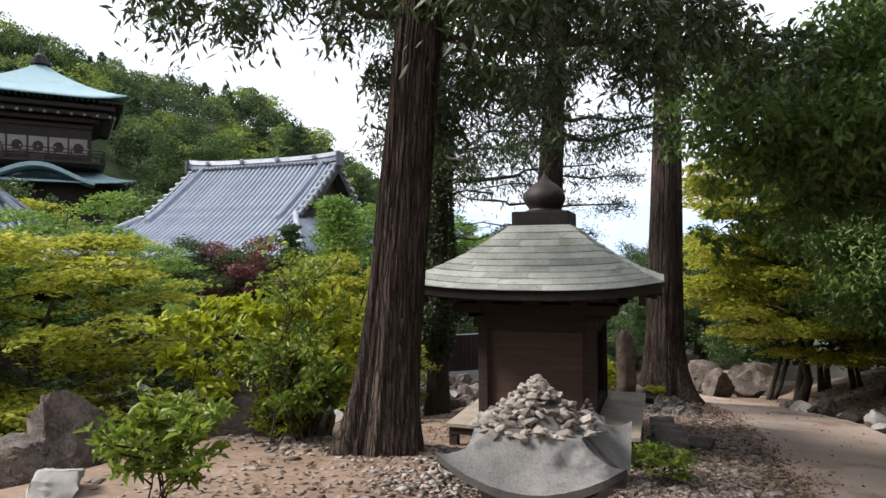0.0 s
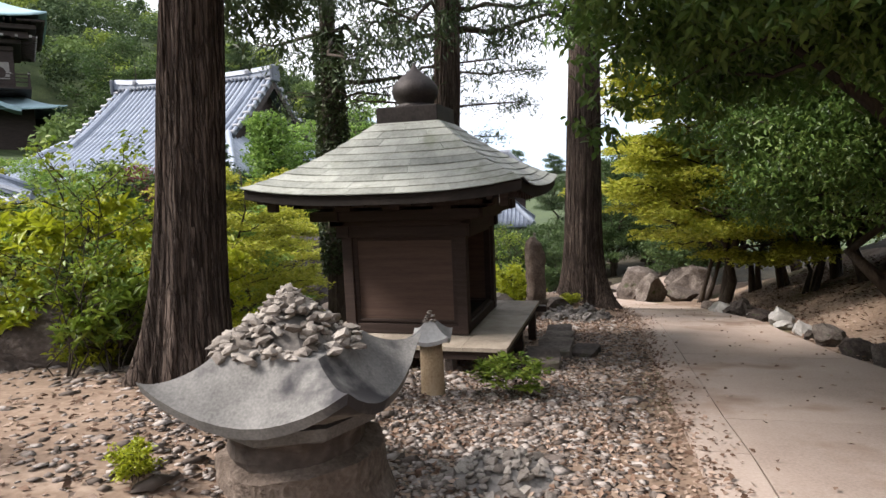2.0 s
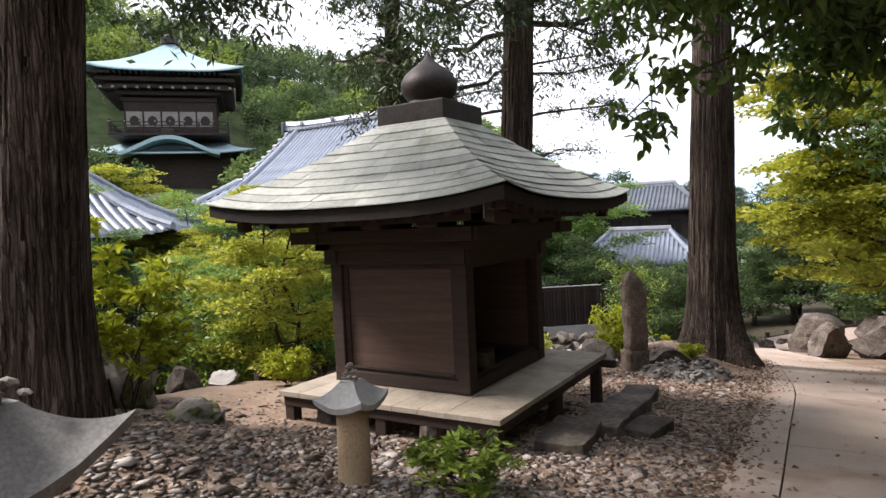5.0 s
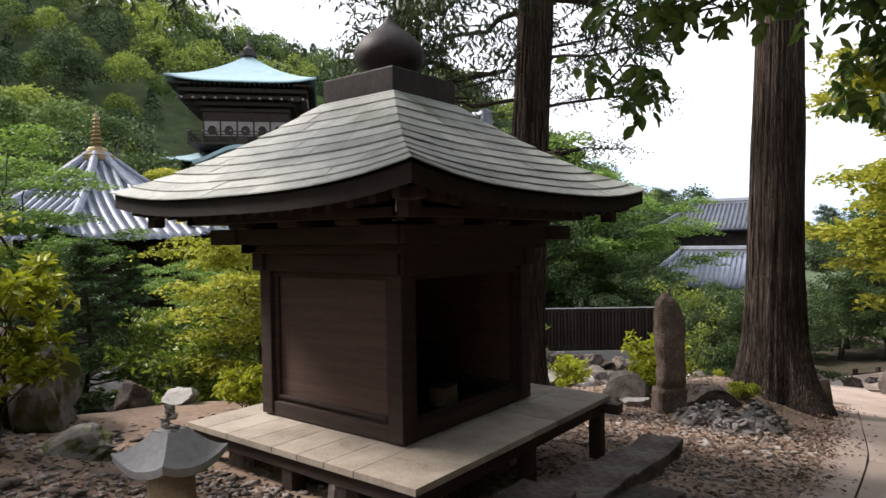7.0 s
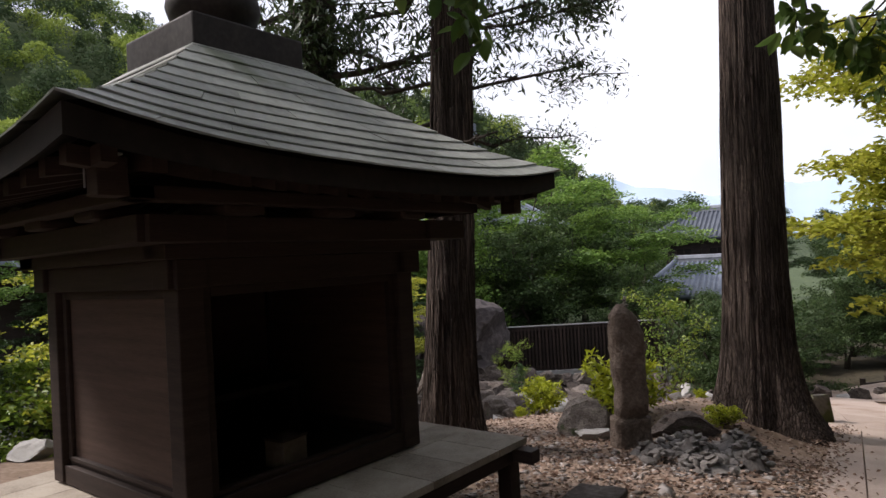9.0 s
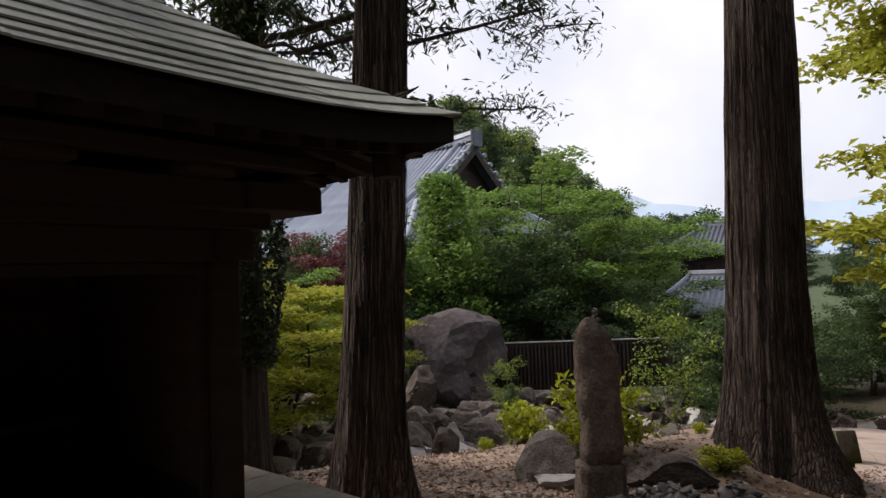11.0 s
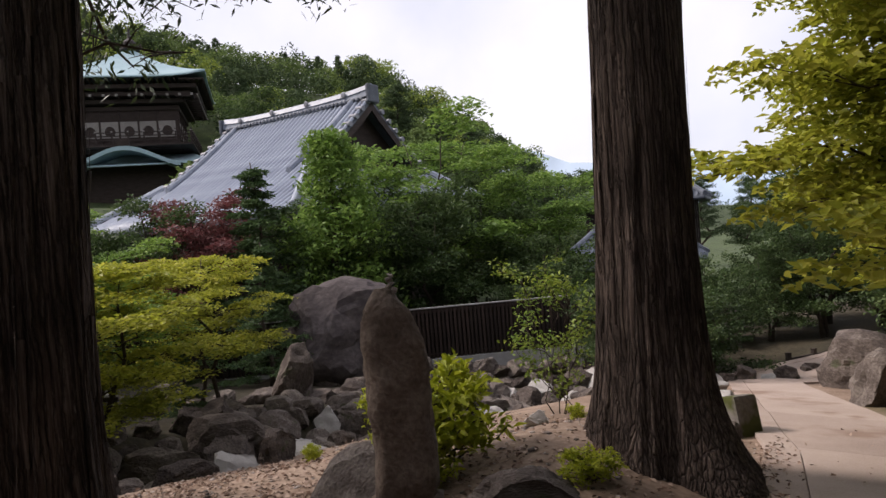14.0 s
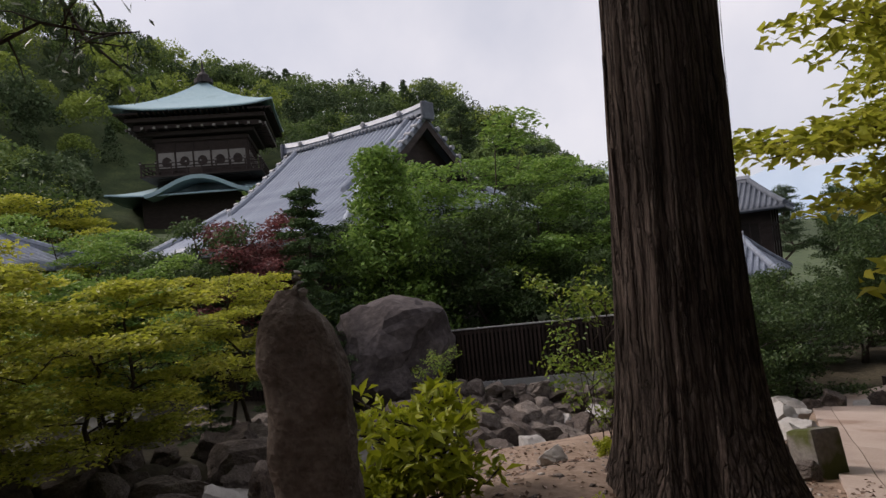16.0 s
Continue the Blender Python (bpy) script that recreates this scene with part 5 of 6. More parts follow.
def leafy_limb(root, a, b, seed, leaves, spread=0.17):
    """A thin limb of a planted tree from a to b in the world, its outer end hung with drooping glossy leaves."""
    rr, nr = random.Random(seed), np.random.default_rng(seed)
    inv = root.matrix_basis.inverted()
    limb = [inv @ p for p in bent(a, b, rr, 0.04, 7)]
    soup = Soup()
    soup.tube(limb, [0.022 * (1 - 0.13 * i) for i in range(7)], 5)
    centres = []
    for k in range(11):
        p = along(limb, 0.62 + 0.036 * k)
        e = p + Vector((rr.gauss(0, spread), rr.gauss(0, spread), rr.uniform(-0.26, 0.10)))
        soup.tube([p, p.lerp(e, 0.5) + Vector((0, 0, 0.02)), e], [0.007, 0.005, 0.002], 3)
        centres += [p.lerp(e, f) for f in (0.5, 0.75, 1.0)]
    arm = part("hanging_branch", soup.mesh("branch", "bark_dark"), None, root)
    c = np.array([tuple(x) for x in centres])[nr.integers(0, len(centres), leaves)]
    v, f = blade_cloud(c + nr.normal(0, 0.04, (leaves, 3)), nr, 0.105, 0.8, 0.48)
    tagged(part("leaves", array_mesh("leaves", v, f, "broad"), None, arm), kind="stuff")


leafy_limb(overhang, (4.3, -0.5, 3.5), (1.90, -0.36, 2.50), 51, 260)
leafy_limb(overhang, (4.3, -0.4, 3.6), (2.80, 1.35, 2.72), 52, 280)
leafy_limb(overhang, (4.4, -0.3, 3.5), (3.05, 1.75, 2.50), 53, 220)
again(evergreen, 8.2, 1.6, 250, 1.1)
again(evergreen, 8.6, 7.0, 320, 1.15)
again(evergreen, 9.0, -4.6, 10, 1.15)
again(m_dark, 7.2, 9.6, 90, 1.3)
again(evergreen, 7.4, 4.6, 80, 1.15)
again(evergreen, 7.0, -5.2, 200, 1.05)
again(evergreen, 10.5, -1.0, 120, 1.5)
again(evergreen, 10.8, 4.0, 220, 1.6)
again(evergreen, 10.0, 9.5, 300, 1.6)
again(m_dark, 13.5, 3.6, 180, 2.4)
again(m_dark, 12.0, 11.0, 20, 1.7)
again(m_dark, 11.0, -2.0, 260, 1.6)
# two trees added behind the walk's start, out of view, to shape the light
again(m_dark, 6.0, -12.0, 260, 1.3)
again(m_green, -2.0, -14.0, 60, 1.4)
# shrubs
plant(round_shrub, -4.3, 0.75, 0, 1.15)
again(round_shrub, -4.6, -1.3, 100, 0.75)
plant(azalea, -1.25, -5.45, 0, 0.95)
again(azalea, -1.75, -3.05, 80, 1.15, label="azalea bush with pale leaves at the cedar's foot")
plant(rhododendron, -2.0, -2.6, 0, 1.0)
again(rhododendron, -1.55, -2.2, 140, 0.8)
again(rhododendron, -2.9, -2.9, 60, 0.95)
again(azalea, 1.42, -2.05, 200, 0.85, tall=0.55, label="low dark azalea bush before the shrine deck")
again(bright, 0.20, 5.15, 30, 1.5, label="bright-leaved azalea bush behind the standing stone")
again(azalea, -2.6, 1.9, 130, 0.7)
plant(bright, -2.3, 0.25, 0, 0.85)
again(bright, -2.5, 7.9, 70, 1.25)
again(bright, 1.28, 5.30, 140, 0.62, tall=0.7, label="spray of bright leaves at the great cedar's foot")
again(bright, 0.25, 4.75, 10, 0.9)
again(bright, -2.1, -2.9, 250, 0.9)
plant(sapling, -0.75, 9.5, 0, 1.0)
again(sapling, -1.95, -3.35, 120, 0.85, label="thin sapling with bright tip leaves near the cedar")
again(sapling, -6.5, 13.2, 200, 0.75)
again(bright, 0.15, -4.95, 40, 0.35, label="small weed with yellow-green leaves by the lantern")
again(bright, 0.95, -5.10, 110, 0.28, label="small weed with yellow-green leaves by the lantern")
again(bright, 0.55, 6.9, 30, 0.3, label="tiny bright seedling on the earth mound")
again(bright, -1.4, 5.4, 80, 0.3, label="tiny bright seedling on the bare earth")
again(m_dark, 6.2, 14.5, 200, 1.3)
again(m_dark, 5.2, 19.5, 120, 1.4)
again(m_green, 8.0, 17.0, 20, 1.6)
again(m_dark, 1.8, 24.5, 80, 1.0)
again(m_dark, 3.2, 31.0, 10, 1.5)
again(m_dark, -0.5, 40.0, 220, 1.5)
again(m_dark, 5.0, 38.0, 160, 1.9)
again(m_green, 7.5, 28.0, 300, 1.7)
again(m_dark, 1.5, 50.0, 60, 1.9)
again(m_dark, 10.0, 22.0, 120, 1.8)
again(evergreen, 6.9, 7.0, 90, 0.85)
for k, (px, py, ps) in enumerate(((-1.4, 16.4, 0.85), (-0.6, 18.6, 0.9), (-2.2, 18.2, 0.8), (-1.3, 21.0, 0.8))):
    again(m_dark, px, py, 70 * k, ps, label="dark green shrub filling the bank beside the walk")
again(m_dark, 0.2, 24.4, 20, 0.75)
again(m_dark, 4.6, 22.2, 250, 0.8)
again(m_dark, 4.8, 24.8, 170, 1.0)
again(fir, -1.0, 24.0, 30, 0.8)
again(m_dark, 1.6, 27.5, 15, 1.35)
# pines against the sky
plant(pine, -10.8, 72, 0, 1.0, z=-3.5)
again(pine, -16, 80, 60, 0.9, z=-3.5)
again(pine, -5.5, 66, 130, 0.95, z=-4.0)
again(pine, 3.0, 70, 200, 1.0, z=-4.0)
again(pine, -22, 70, 80, 1.1, z=-2.5)
again(pine, -27, 64, 170, 1.25, z=-1.5)

for k, (px, py, ps) in enumerate(((-44, 66, 1.2), (-41, 70, 1.0), (-37, 71, 1.25), (-33, 73, 1.0), (-48, 63, 1.1), (-30, 76, 1.15), (-24, 78, 0.9))):
    again(pine, px, py, 50 * k, ps)

# wooded hill: broadleaf crowns in three tones and dark conifers, gathered in one mesh a tone
nr = np.random.default_rng(91)
WOODS = {"forest_light": [], "forest_mid": [], "forest_dark": []}
away = 50.0
while away < 142:
    ahead = 17.0
    while ahead < 84:
        ahead += math.degrees(3.7 / away) * nr.uniform(0.7, 1.25)
        d0 = away + nr.uniform(-2.2, 2.2)
        x, y = -math.sin(math.radians(ahead)) * d0, math.cos(math.radians(ahead)) * d0 - 4
        if math.hypot(x + 57, y - 39) < 12 or (ahead < 36 and d0 < 62) or (46 < ahead < 60 and d0 < 68) or (math.hypot(x + 46, y - 31) < 9):
            continue
        z = height(x, y)
        n = 1150 if away < 90 else 700
        r = nr.uniform(1.9, 3.7)
        kind = nr.random()
        a, b, k = nr.uniform(0, 6.28, 3)
        if kind < 0.16:
            # conifer: whorls that narrow to a point
            tall = r * nr.uniform(1.7, 2.3)
            u = nr.uniform(0, 1, n) ** 0.7
            w = nr.uniform(0, 6.28, n)
            whorl = 0.72 + 0.28 * np.cos(u * 40 + a) + 0.12 * np.sin(5 * w + b)
            rad = r * 0.80 * (1 - u) ** 0.8 * whorl * (1 - 0.3 * nr.random(n) ** 2) + 0.08
            pos = np.stack([rad * np.cos(w), rad * np.sin(w), u * tall - 0.12 * rad], 1)
            tone, size, droop = "forest_dark", r * 0.115, 0.5
        else:
            # broadleaf: several rounded boughs heaped into one crown
            boughs = int(nr.integers(7, 12))
            c = nr.normal(0, 1, (boughs, 3))
            c /= np.linalg.norm(c, axis=1)[:, None]
            c[:, 2] = np.abs(c[:, 2]) * 1.1 - 0.15
            c *= r * 0.58
            rb = r * nr.uniform(0.34, 0.58, boughs)
            pick = nr.integers(0, boughs, n)
            d = nr.normal(0, 1, (n, 3))
            d /= np.linalg.norm(d, axis=1)[:, None]
            d[:, 2] = np.where(d[:, 2] < -0.35, -d[:, 2], d[:, 2])
            pos = c[pick] + d * (rb[pick] * (1 - 0.22 * nr.random(n) ** 2))[:, None]
            pos[:, 2] = pos[:, 2] * nr.uniform(0.85, 1.35) + r * 1.05
            # more light crowns at far left: sunlight on that slope put into colour
            tone = "forest_light" if kind > (0.66 if ahead > 58 else 0.80) else ("forest_mid" if kind > 0.42 else "forest_dark")
            size, droop = r * 0.125, 0.3
        WOODS[tone].append(leaf_cloud(pos + (x, y, z), nr, size, 0.35, droop, 0.7, 0.12))
    away += 4.0
for tone, said in (("forest_light", "fresh yellow-green crowns scattered through the hill's forest"), ("forest_mid", "mid-green broadleaf crowns of the forest behind the temple"), ("forest_dark", "dark conifers and oaks of the forest behind the temple")):
    starts = np.cumsum([0] + [len(v) for v, _ in WOODS[tone]])
    woods = part("hillside_woods", array_mesh("hillside_woods", np.concatenate([v for v, _ in WOODS[tone]]), np.concatenate([f + o for (_, f), o in zip(WOODS[tone], starts)]), tone), None, None)
    tagged(woods, said, "forest", kind="stuff")

# sea and far mountains
def ridge(name, y, x0, x1, hgt, seed, mat, label):
    n = 60
    verts, faces = [], []
    for i in range(n + 1):
        x = x0 + (x1 - x0) * i / n
        h = hgt * (0.55 + 0.75 * abs(noise.noise((x * 0.0022, seed, 0))) + 0.35 * noise.noise((x * 0.008, seed, 2)) + 0.08 * noise.noise((x * 0.03, seed, 5)))
        verts += [(x, y, -60), (x, y + 30 * noise.noise((x * 0.01, 3, seed)), max(4, h)), (x, y + 260, -60)]
    for i in range(n):
        a = i * 3
        faces += [(a, a + 3, a + 4, a + 1), (a + 1, a + 4, a + 5, a + 2)]
    ob = part(name, raw(name, verts, faces, mat, True), None, None)
    return tagged(ob, label, "mountain", kind="structure")


# the mountains' haze lies only in their pale blue colour
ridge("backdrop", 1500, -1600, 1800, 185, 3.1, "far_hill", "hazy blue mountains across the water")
water = part("water", raw("sea", [(-3000, 300, -14), (3000, 300, -14), (3000, 2600, -14), (-3000, 2600, -14)], [(0, 1, 2, 3)], "sea"), None, None)
tagged(water, "pale sea in the far distance", "water", kind="structure")


# ---- rocks of the garden ----
SMOOTH = [rock_mesh("smooth_boulder", 200 + s, "rock", 4, 0.07, 5) for s in range(2)]
GREAT = [rock_mesh("great_boulder", 227, "dark_rock", 4, 0.14, 9)]
MOSSY = [rock_mesh("mossy_boulder", 210 + s, "moss_rock", 4, 0.20, 8) for s in range(3)]
rock(-2.65, -2.55, (0.80, 0.58, 0.55), 2, "large smooth grey boulder on the slope", SMOOTH, 0.25)
rock(-2.65, -1.6, (0.55, 0.50, 0.52), 3, "pale boulder with a mossy flank by the cedar", MOSSY, 0.2)
rock(-1.35, -1.75, (0.30, 0.26, 0.13), 4, "low hummock of brown moss", MOSSY, 0.3, name="moss_mound")
rock(0.02, 4.45, (0.46, 0.32, 0.25), 5, "rounded dark boulder beside the standing stone", SMOOTH, 0.2)
rock(0.35, 4.05, (0.28, 0.20, 0.10), 6, "flat pale stone at the standing stone's foot", PALES, 0.25, name="flat_stone")
rock(1.05, 4.75, (0.55, 0.30, 0.17), 7, "long low slab of rock behind the standing stone", ROCKS, 0.25, name="rock_slab")
rock(0.35, 6.45, (0.14, 0.12, 0.10), 8, "small tan stone on the earth mound", PALES, 0.2, name="stone")
rock(-3.75, 7.35, (0.62, 0.30, 0.22), 9, "smooth white boulder at the stream's edge", PALES, 0.2)
rock(-7.5, 10.9, (0.50, 0.40, 0.85), 10, "upright leaning pale rock in the stream bed", ROCKS, 0.1, tilt=-18)
rock(-10.35, 15.55, (2.15, 1.5, 1.6), 14, "great dark boulder standing before the fence", GREAT, 0.2, z=-2.2)
rock(-8.9, 7.3, (0.85, 0.6, 0.6), 12, "pale flat-topped boulder under the maple", PALES, 0.2)
rock(1.30, 9.95, (0.34, 0.22, 0.22), 14, "rounded dark stone beside the walk", ROCKS, 0.2)
rock(1.55, 8.8, (0.2, 0.16, 0.12), 15, "small rounded stone beside the walk", ROCKS, 0.2)
rock(2.7, 16.3, (0.9, 0.8, 0.8), 16, "dark brown rock at the bend of the walk", ROCKS, 0.2)
rock(4.6, 17.8, (1.1, 0.9, 0.9), 17, "broad grey rock on the leafy bank", ROCKS, 0.2)
rock(4.0, 14.6, (0.7, 0.5, 0.45), 18, "grey rock on the leafy bank", ROCKS, 0.2)
cut = part("cut_block", block(-0.20, 0.20, -0.15, 0.15, -0.10, 0.44, 0.05), "moss_rock", None)
cut.matrix_basis = pose(1.60, 9.2, height(1.60, 9.2), -14, 6, 62)
tagged(cut, "rough-cut grey stone block leaning beside the walk", "stone")

rock(-3.15, -4.3, (0.42, 0.40, 0.55), 20, "upright dark rock at the edge of the stream", ROCKS, 0.2)
rock(-3.7, -3.9, (0.55, 0.45, 0.45), 21, "grey rock at the edge of the stream", ROCKS, 0.2)
rock(-2.9, -4.9, (0.36, 0.30, 0.28), 22, "grey rock at the edge of the stream", ROCKS, 0.25)
rock(-2.2, -5.3, (0.30, 0.22, 0.12), 23, "flat pale stone at the edge of the slope", PALES, 0.25)
rng = random.Random(31)
k = 100
yy = -6.0
while yy < 19.5:
    sx = stream_x(yy)
    for side, off, big, rows in ((1, 1.05, 0.40, 3), (-1, 1.15, 0.58, 3)):
        for row in range(rows):
            x = sx + side * (off + 0.42 * row + rng.uniform(-0.18, 0.18))
            y = yy + rng.uniform(-0.25, 0.25)
            s = big * rng.uniform(0.6, 1.25) * (1 - 0.15 * row)
            if math.hypot(x + 2.46, y - 3.05) < 0.5 or (x > -1.6 and y < 9):
                continue
            pal = rng.random() < 0.22
            rock(x, y, (s * rng.uniform(0.9, 1.4), s * rng.uniform(0.8, 1.1), s * rng.uniform(0.6, 0.95)), k, "pale rough rock in the stream bank" if pal else "dark rough rock in the stream bank", PALES if pal else ROCKS, 0.28, group="stream bank rocks", name="stream_rock")
            k += 1
    if rng.random() < 0.8:
        s = rng.uniform(0.14, 0.3)
        rock(sx + rng.uniform(-0.8, 0.8), yy, (s * 1.2, s, s * 0.7), k, "dark stone lying in the stream bed", ROCKS, 0.3, group="stream bed stones", name="stream_rock")
        k += 1
    yy += 0.62
# dry-laid wall of rocks below the fence
for j in range(26):
    q = j / 25
    x, y = -10.2 + 9.0 * q, 14.6 + 5.6 * q
    for lay in (0, 1):
        s = rng.uniform(0.30, 0.48)
        rock(x + rng.uniform(-0.1, 0.1) - 0.16 * lay, y + rng.uniform(-0.1, 0.1) + 0.2 * lay, (s * 1.15, s * 0.9, s * 0.75), k, "dark rock in the low wall below the fence", ROCKS, 0.3, z=height(x, y) + 0.36 * lay, group="rocks of the low wall", name="wall_rock")
        k += 1
# stones edging the walk
for j in range(26):
    y = -4.5 + 0.5 * j
    s = rng.uniform(0.13, 0.27)
    rock(path_right(y) + 0.16 + rng.uniform(-0.05, 0.12), y, (s * rng.uniform(1.0, 1.5), s, s * rng.uniform(0.6, 0.95)), k, "rough edging stone along the walk", PALES if rng.random() < 0.4 else ROCKS, 0.25, group="edging stones", name="edging_stone")
    k += 1
for j in range(18):
    y = 11.5 + 0.58 * j
    s = rng.uniform(0.16, 0.30)
    rock(path_left(y) - 0.35 + rng.uniform(-0.15, 0.1), y, (s * 1.3, s, s * 0.8), k, "pale edging rock where the walk bends", PALES, 0.25, group="edging rocks", name="edging_stone")
    k += 1

# broken rocks heaped in the dry bed
for j in range(78):
    y = 3.6 + 11.5 * (j / 78) + rng.uniform(-0.3, 0.3)
    x = stream_x(y) + rng.uniform(-1.15, 1.6)
    if math.hypot(x + 2.46, y - 3.05) < 0.7:
        continue
    s = rng.uniform(0.20, 0.46)
    rock(x, y, (s * rng.uniform(1.0, 1.5), s, s * rng.uniform(0.6, 0.95)), k, "dark angular rock heaped in the dry stream bed", ROCKS, 0.25, group="stream bed stones", name="stream_rock")
    k += 1

# rocks strewn over the terrace between the bed and the fence
for j in range(70):
    y = rng.uniform(8.6, 15.2)
    x = stream_x(y) - 1.6 - rng.uniform(0.0, 3.4)
    if math.hypot(x + 10.35, y - 15.55) < 2.2:
        continue
    s = rng.uniform(0.18, 0.50)
    rock(x, y, (s * rng.uniform(1.0, 1.5), s, s * rng.uniform(0.55, 0.9)), k, "weathered rock on the dark terrace below the fence", ROCKS, 0.28, group="terrace rocks", name="terrace_rock")
    k += 1

# ---- fences ----
def board_fence(x0, y0, x1, y1, tall, label):
    """Close upright battens between rails, on a low concrete footing."""
    long = math.hypot(x1 - x0, y1 - y0)
    w = math.degrees(math.atan2(y1 - y0, x1 - x0))
    z = min(height(x0, y0), height(x1, y1)) + 0.38
    root = thing("fence", label, "fence", pose(x0, y0, z, 0, 0, w))
    part("footing", block(0, long, -0.10, 0.10, -1.0, 0.32, 0.01), "kerb", root, "pale concrete footing")
    part("top_rail", block(-0.03, long + 0.03, -0.05, 0.05, tall - 0.01, tall + 0.03, 0.008), "kerb", root, "pale worn capping rail")
    for zz in (0.42, tall - 0.16):
        part("rail", block(0, long, 0.012, 0.05, zz, zz + 0.07, 0.004), "fence", root)
    me = bpy.data.meshes.new("batten")
    bm = block(-0.036, 0.036, -0.03, 0.01, 0.33, tall - 0.012, 0.003)
    bm.to_mesh(me)
    bm.free()
    me.materials.append(M["fence"])
    n = int(long / 0.13)
    for i in range(n):
        part("batten", me, None, root).matrix_basis = pose(0.04 + i * 0.13, 0, 0)
    for i in range(int(long / 1.8) + 1):
        part("post", block(min(i * 1.8, long - 0.1), min(i * 1.8, long - 0.1) + 0.09, 0.052, 0.14, 0.0, tall - 0.012, 0.004), "fence", root)
    # dark sheet behind the battens, its colour standing for shade in the gaps
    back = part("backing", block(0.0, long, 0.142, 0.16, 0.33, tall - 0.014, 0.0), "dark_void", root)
    return root


board_fence(-16.6, 12.3, -5.2, 21.1, 1.95, "dark brown batten fence on a pale concrete footing")
board_fence(-5.1, 21.2, -1.8, 27.5, 1.75, "dark batten fence running back toward the house")

rail = thing("bridge_railing", "low dark wooden railing where the walk crosses the stream", "railing", pose(1.05, 20.6, height(1.05, 20.6) + 0.05, 0, 0, 52))
for i in range(6):
    part("post", block(i * 0.9 - 0.055, i * 0.9 + 0.055, -0.055, 0.055, -0.3, 0.72, 0.01), "rail", rail)
    part("post_cap", block(i * 0.9 - 0.062, i * 0.9 + 0.062, -0.062, 0.062, 0.721, 0.745, 0.006), "rail", rail)
for zz in (0.28, 0.52):
    part("rail", block(0.0, 4.5, -0.035, 0.035, zz, zz + 0.08, 0.008), "rail", rail)

rock(3.0, 13.4, (0.75, 0.6, 0.65), 21, "brown rock at the outer edge of the walk", ROCKS, 0.25)

stake = thing("tree_stake", "weathered timber frame propping a young maple", "stake", pose(-6.85, 6.55, height(-6.85, 6.55), 0, 0, 30))
for sx, lean in ((-0.24, 12), (0.24, -12)):
    bm = block(-0.03, 0.03, -0.03, 0.03, -0.2, 0.75, 0.006)
    bm.transform(pose(sx, 0, 0, 0, lean, 0))
    part("prop", bm, "bark_dark", stake)
part("cross_bar", block(-0.22, 0.22, -0.062, -0.032, 0.56, 0.62, 0.006), "bark_dark", stake)


# ---- temple buildings ----
def row_tube(points, radius, sides=5):
    """A half-round tile row along points, open below."""
    verts, faces = [], []
    pts = [Vector(p) for p in points]
    for i, p in enumerate(pts):
        d = (pts[min(i + 1, len(pts) - 1)] - pts[max(i - 1, 0)]).normalized()
        s = d.cross(Vector((0, 0, 1))).normalized()
        n = s.cross(d)
        for k in range(sides):
            w = math.pi * k / (sides - 1)
            verts.append(p + s * math.cos(w) * radius + n * math.sin(w) * radius)
    for i in range(len(pts) - 1):
        for k in range(sides - 1):
            a = i * sides + k
            faces.append((a, a + 1, a + sides + 1, a + sides))
    faces.append(tuple((len(pts) - 1) * sides + k for k in range(sides)))
    return verts, faces


def ridge_beam(name, a, b, wide, tall, mat, parent, n=8, sag=0.0, lift=0.0):
    """A ridge of stacked tiles from a to b, with a rounded top, bent by sag and lifted at the ends."""
    a, b = Vector(a), Vector(b)
    d = (b - a).normalized()
    s = d.cross(Vector((0, 0, 1))).normalized()
    prof = [(-0.5, 0), (-0.42, 0.45), (-0.5, 0.5), (-0.42, 0.62), (-0.25, 0.9), (0, 1.0), (0.25, 0.9), (0.42, 0.62), (0.5, 0.5), (0.42, 0.45), (0.5, 0)]
    verts, faces = [], []
    for i in range(n + 1):
        q = i / n
        p = a.lerp(b, q) + Vector((0, 0, lift * (2 * q - 1) ** 4 - sag * 4 * q * (1 - q)))
        for u, h in prof:
            verts.append(p + s * u * wide + Vector((0, 0, h * tall)))
    m = len(prof)
    for i in range(n):
        for k in range(m - 1):
            faces.append((i * m + k, i * m + k + 1, (i + 1) * m + k + 1, (i + 1) * m + k))
    faces += [tuple(range(m)), tuple(n * m + k for k in range(m - 1, -1, -1))]
    return part(name, raw(name, verts, faces, mat), None, parent)


hall = thing("temple_hall", "large temple hall with a steep silver-grey tiled gable roof", "temple", pose(-22.45, 26.55, 0))
HZ, HD, HDROP, HW = 8.25, 8.2, 5.7, 5.15
CUT, EXT = 0.56, 2.6


def hall_slope(s):
    return -HD * s, HZ - HDROP * (1.28 * s - 0.28 * s * s)


hall_roof = part("roof", bmesh.new(), None, hall, "silver-grey roof of half-round tile rows")
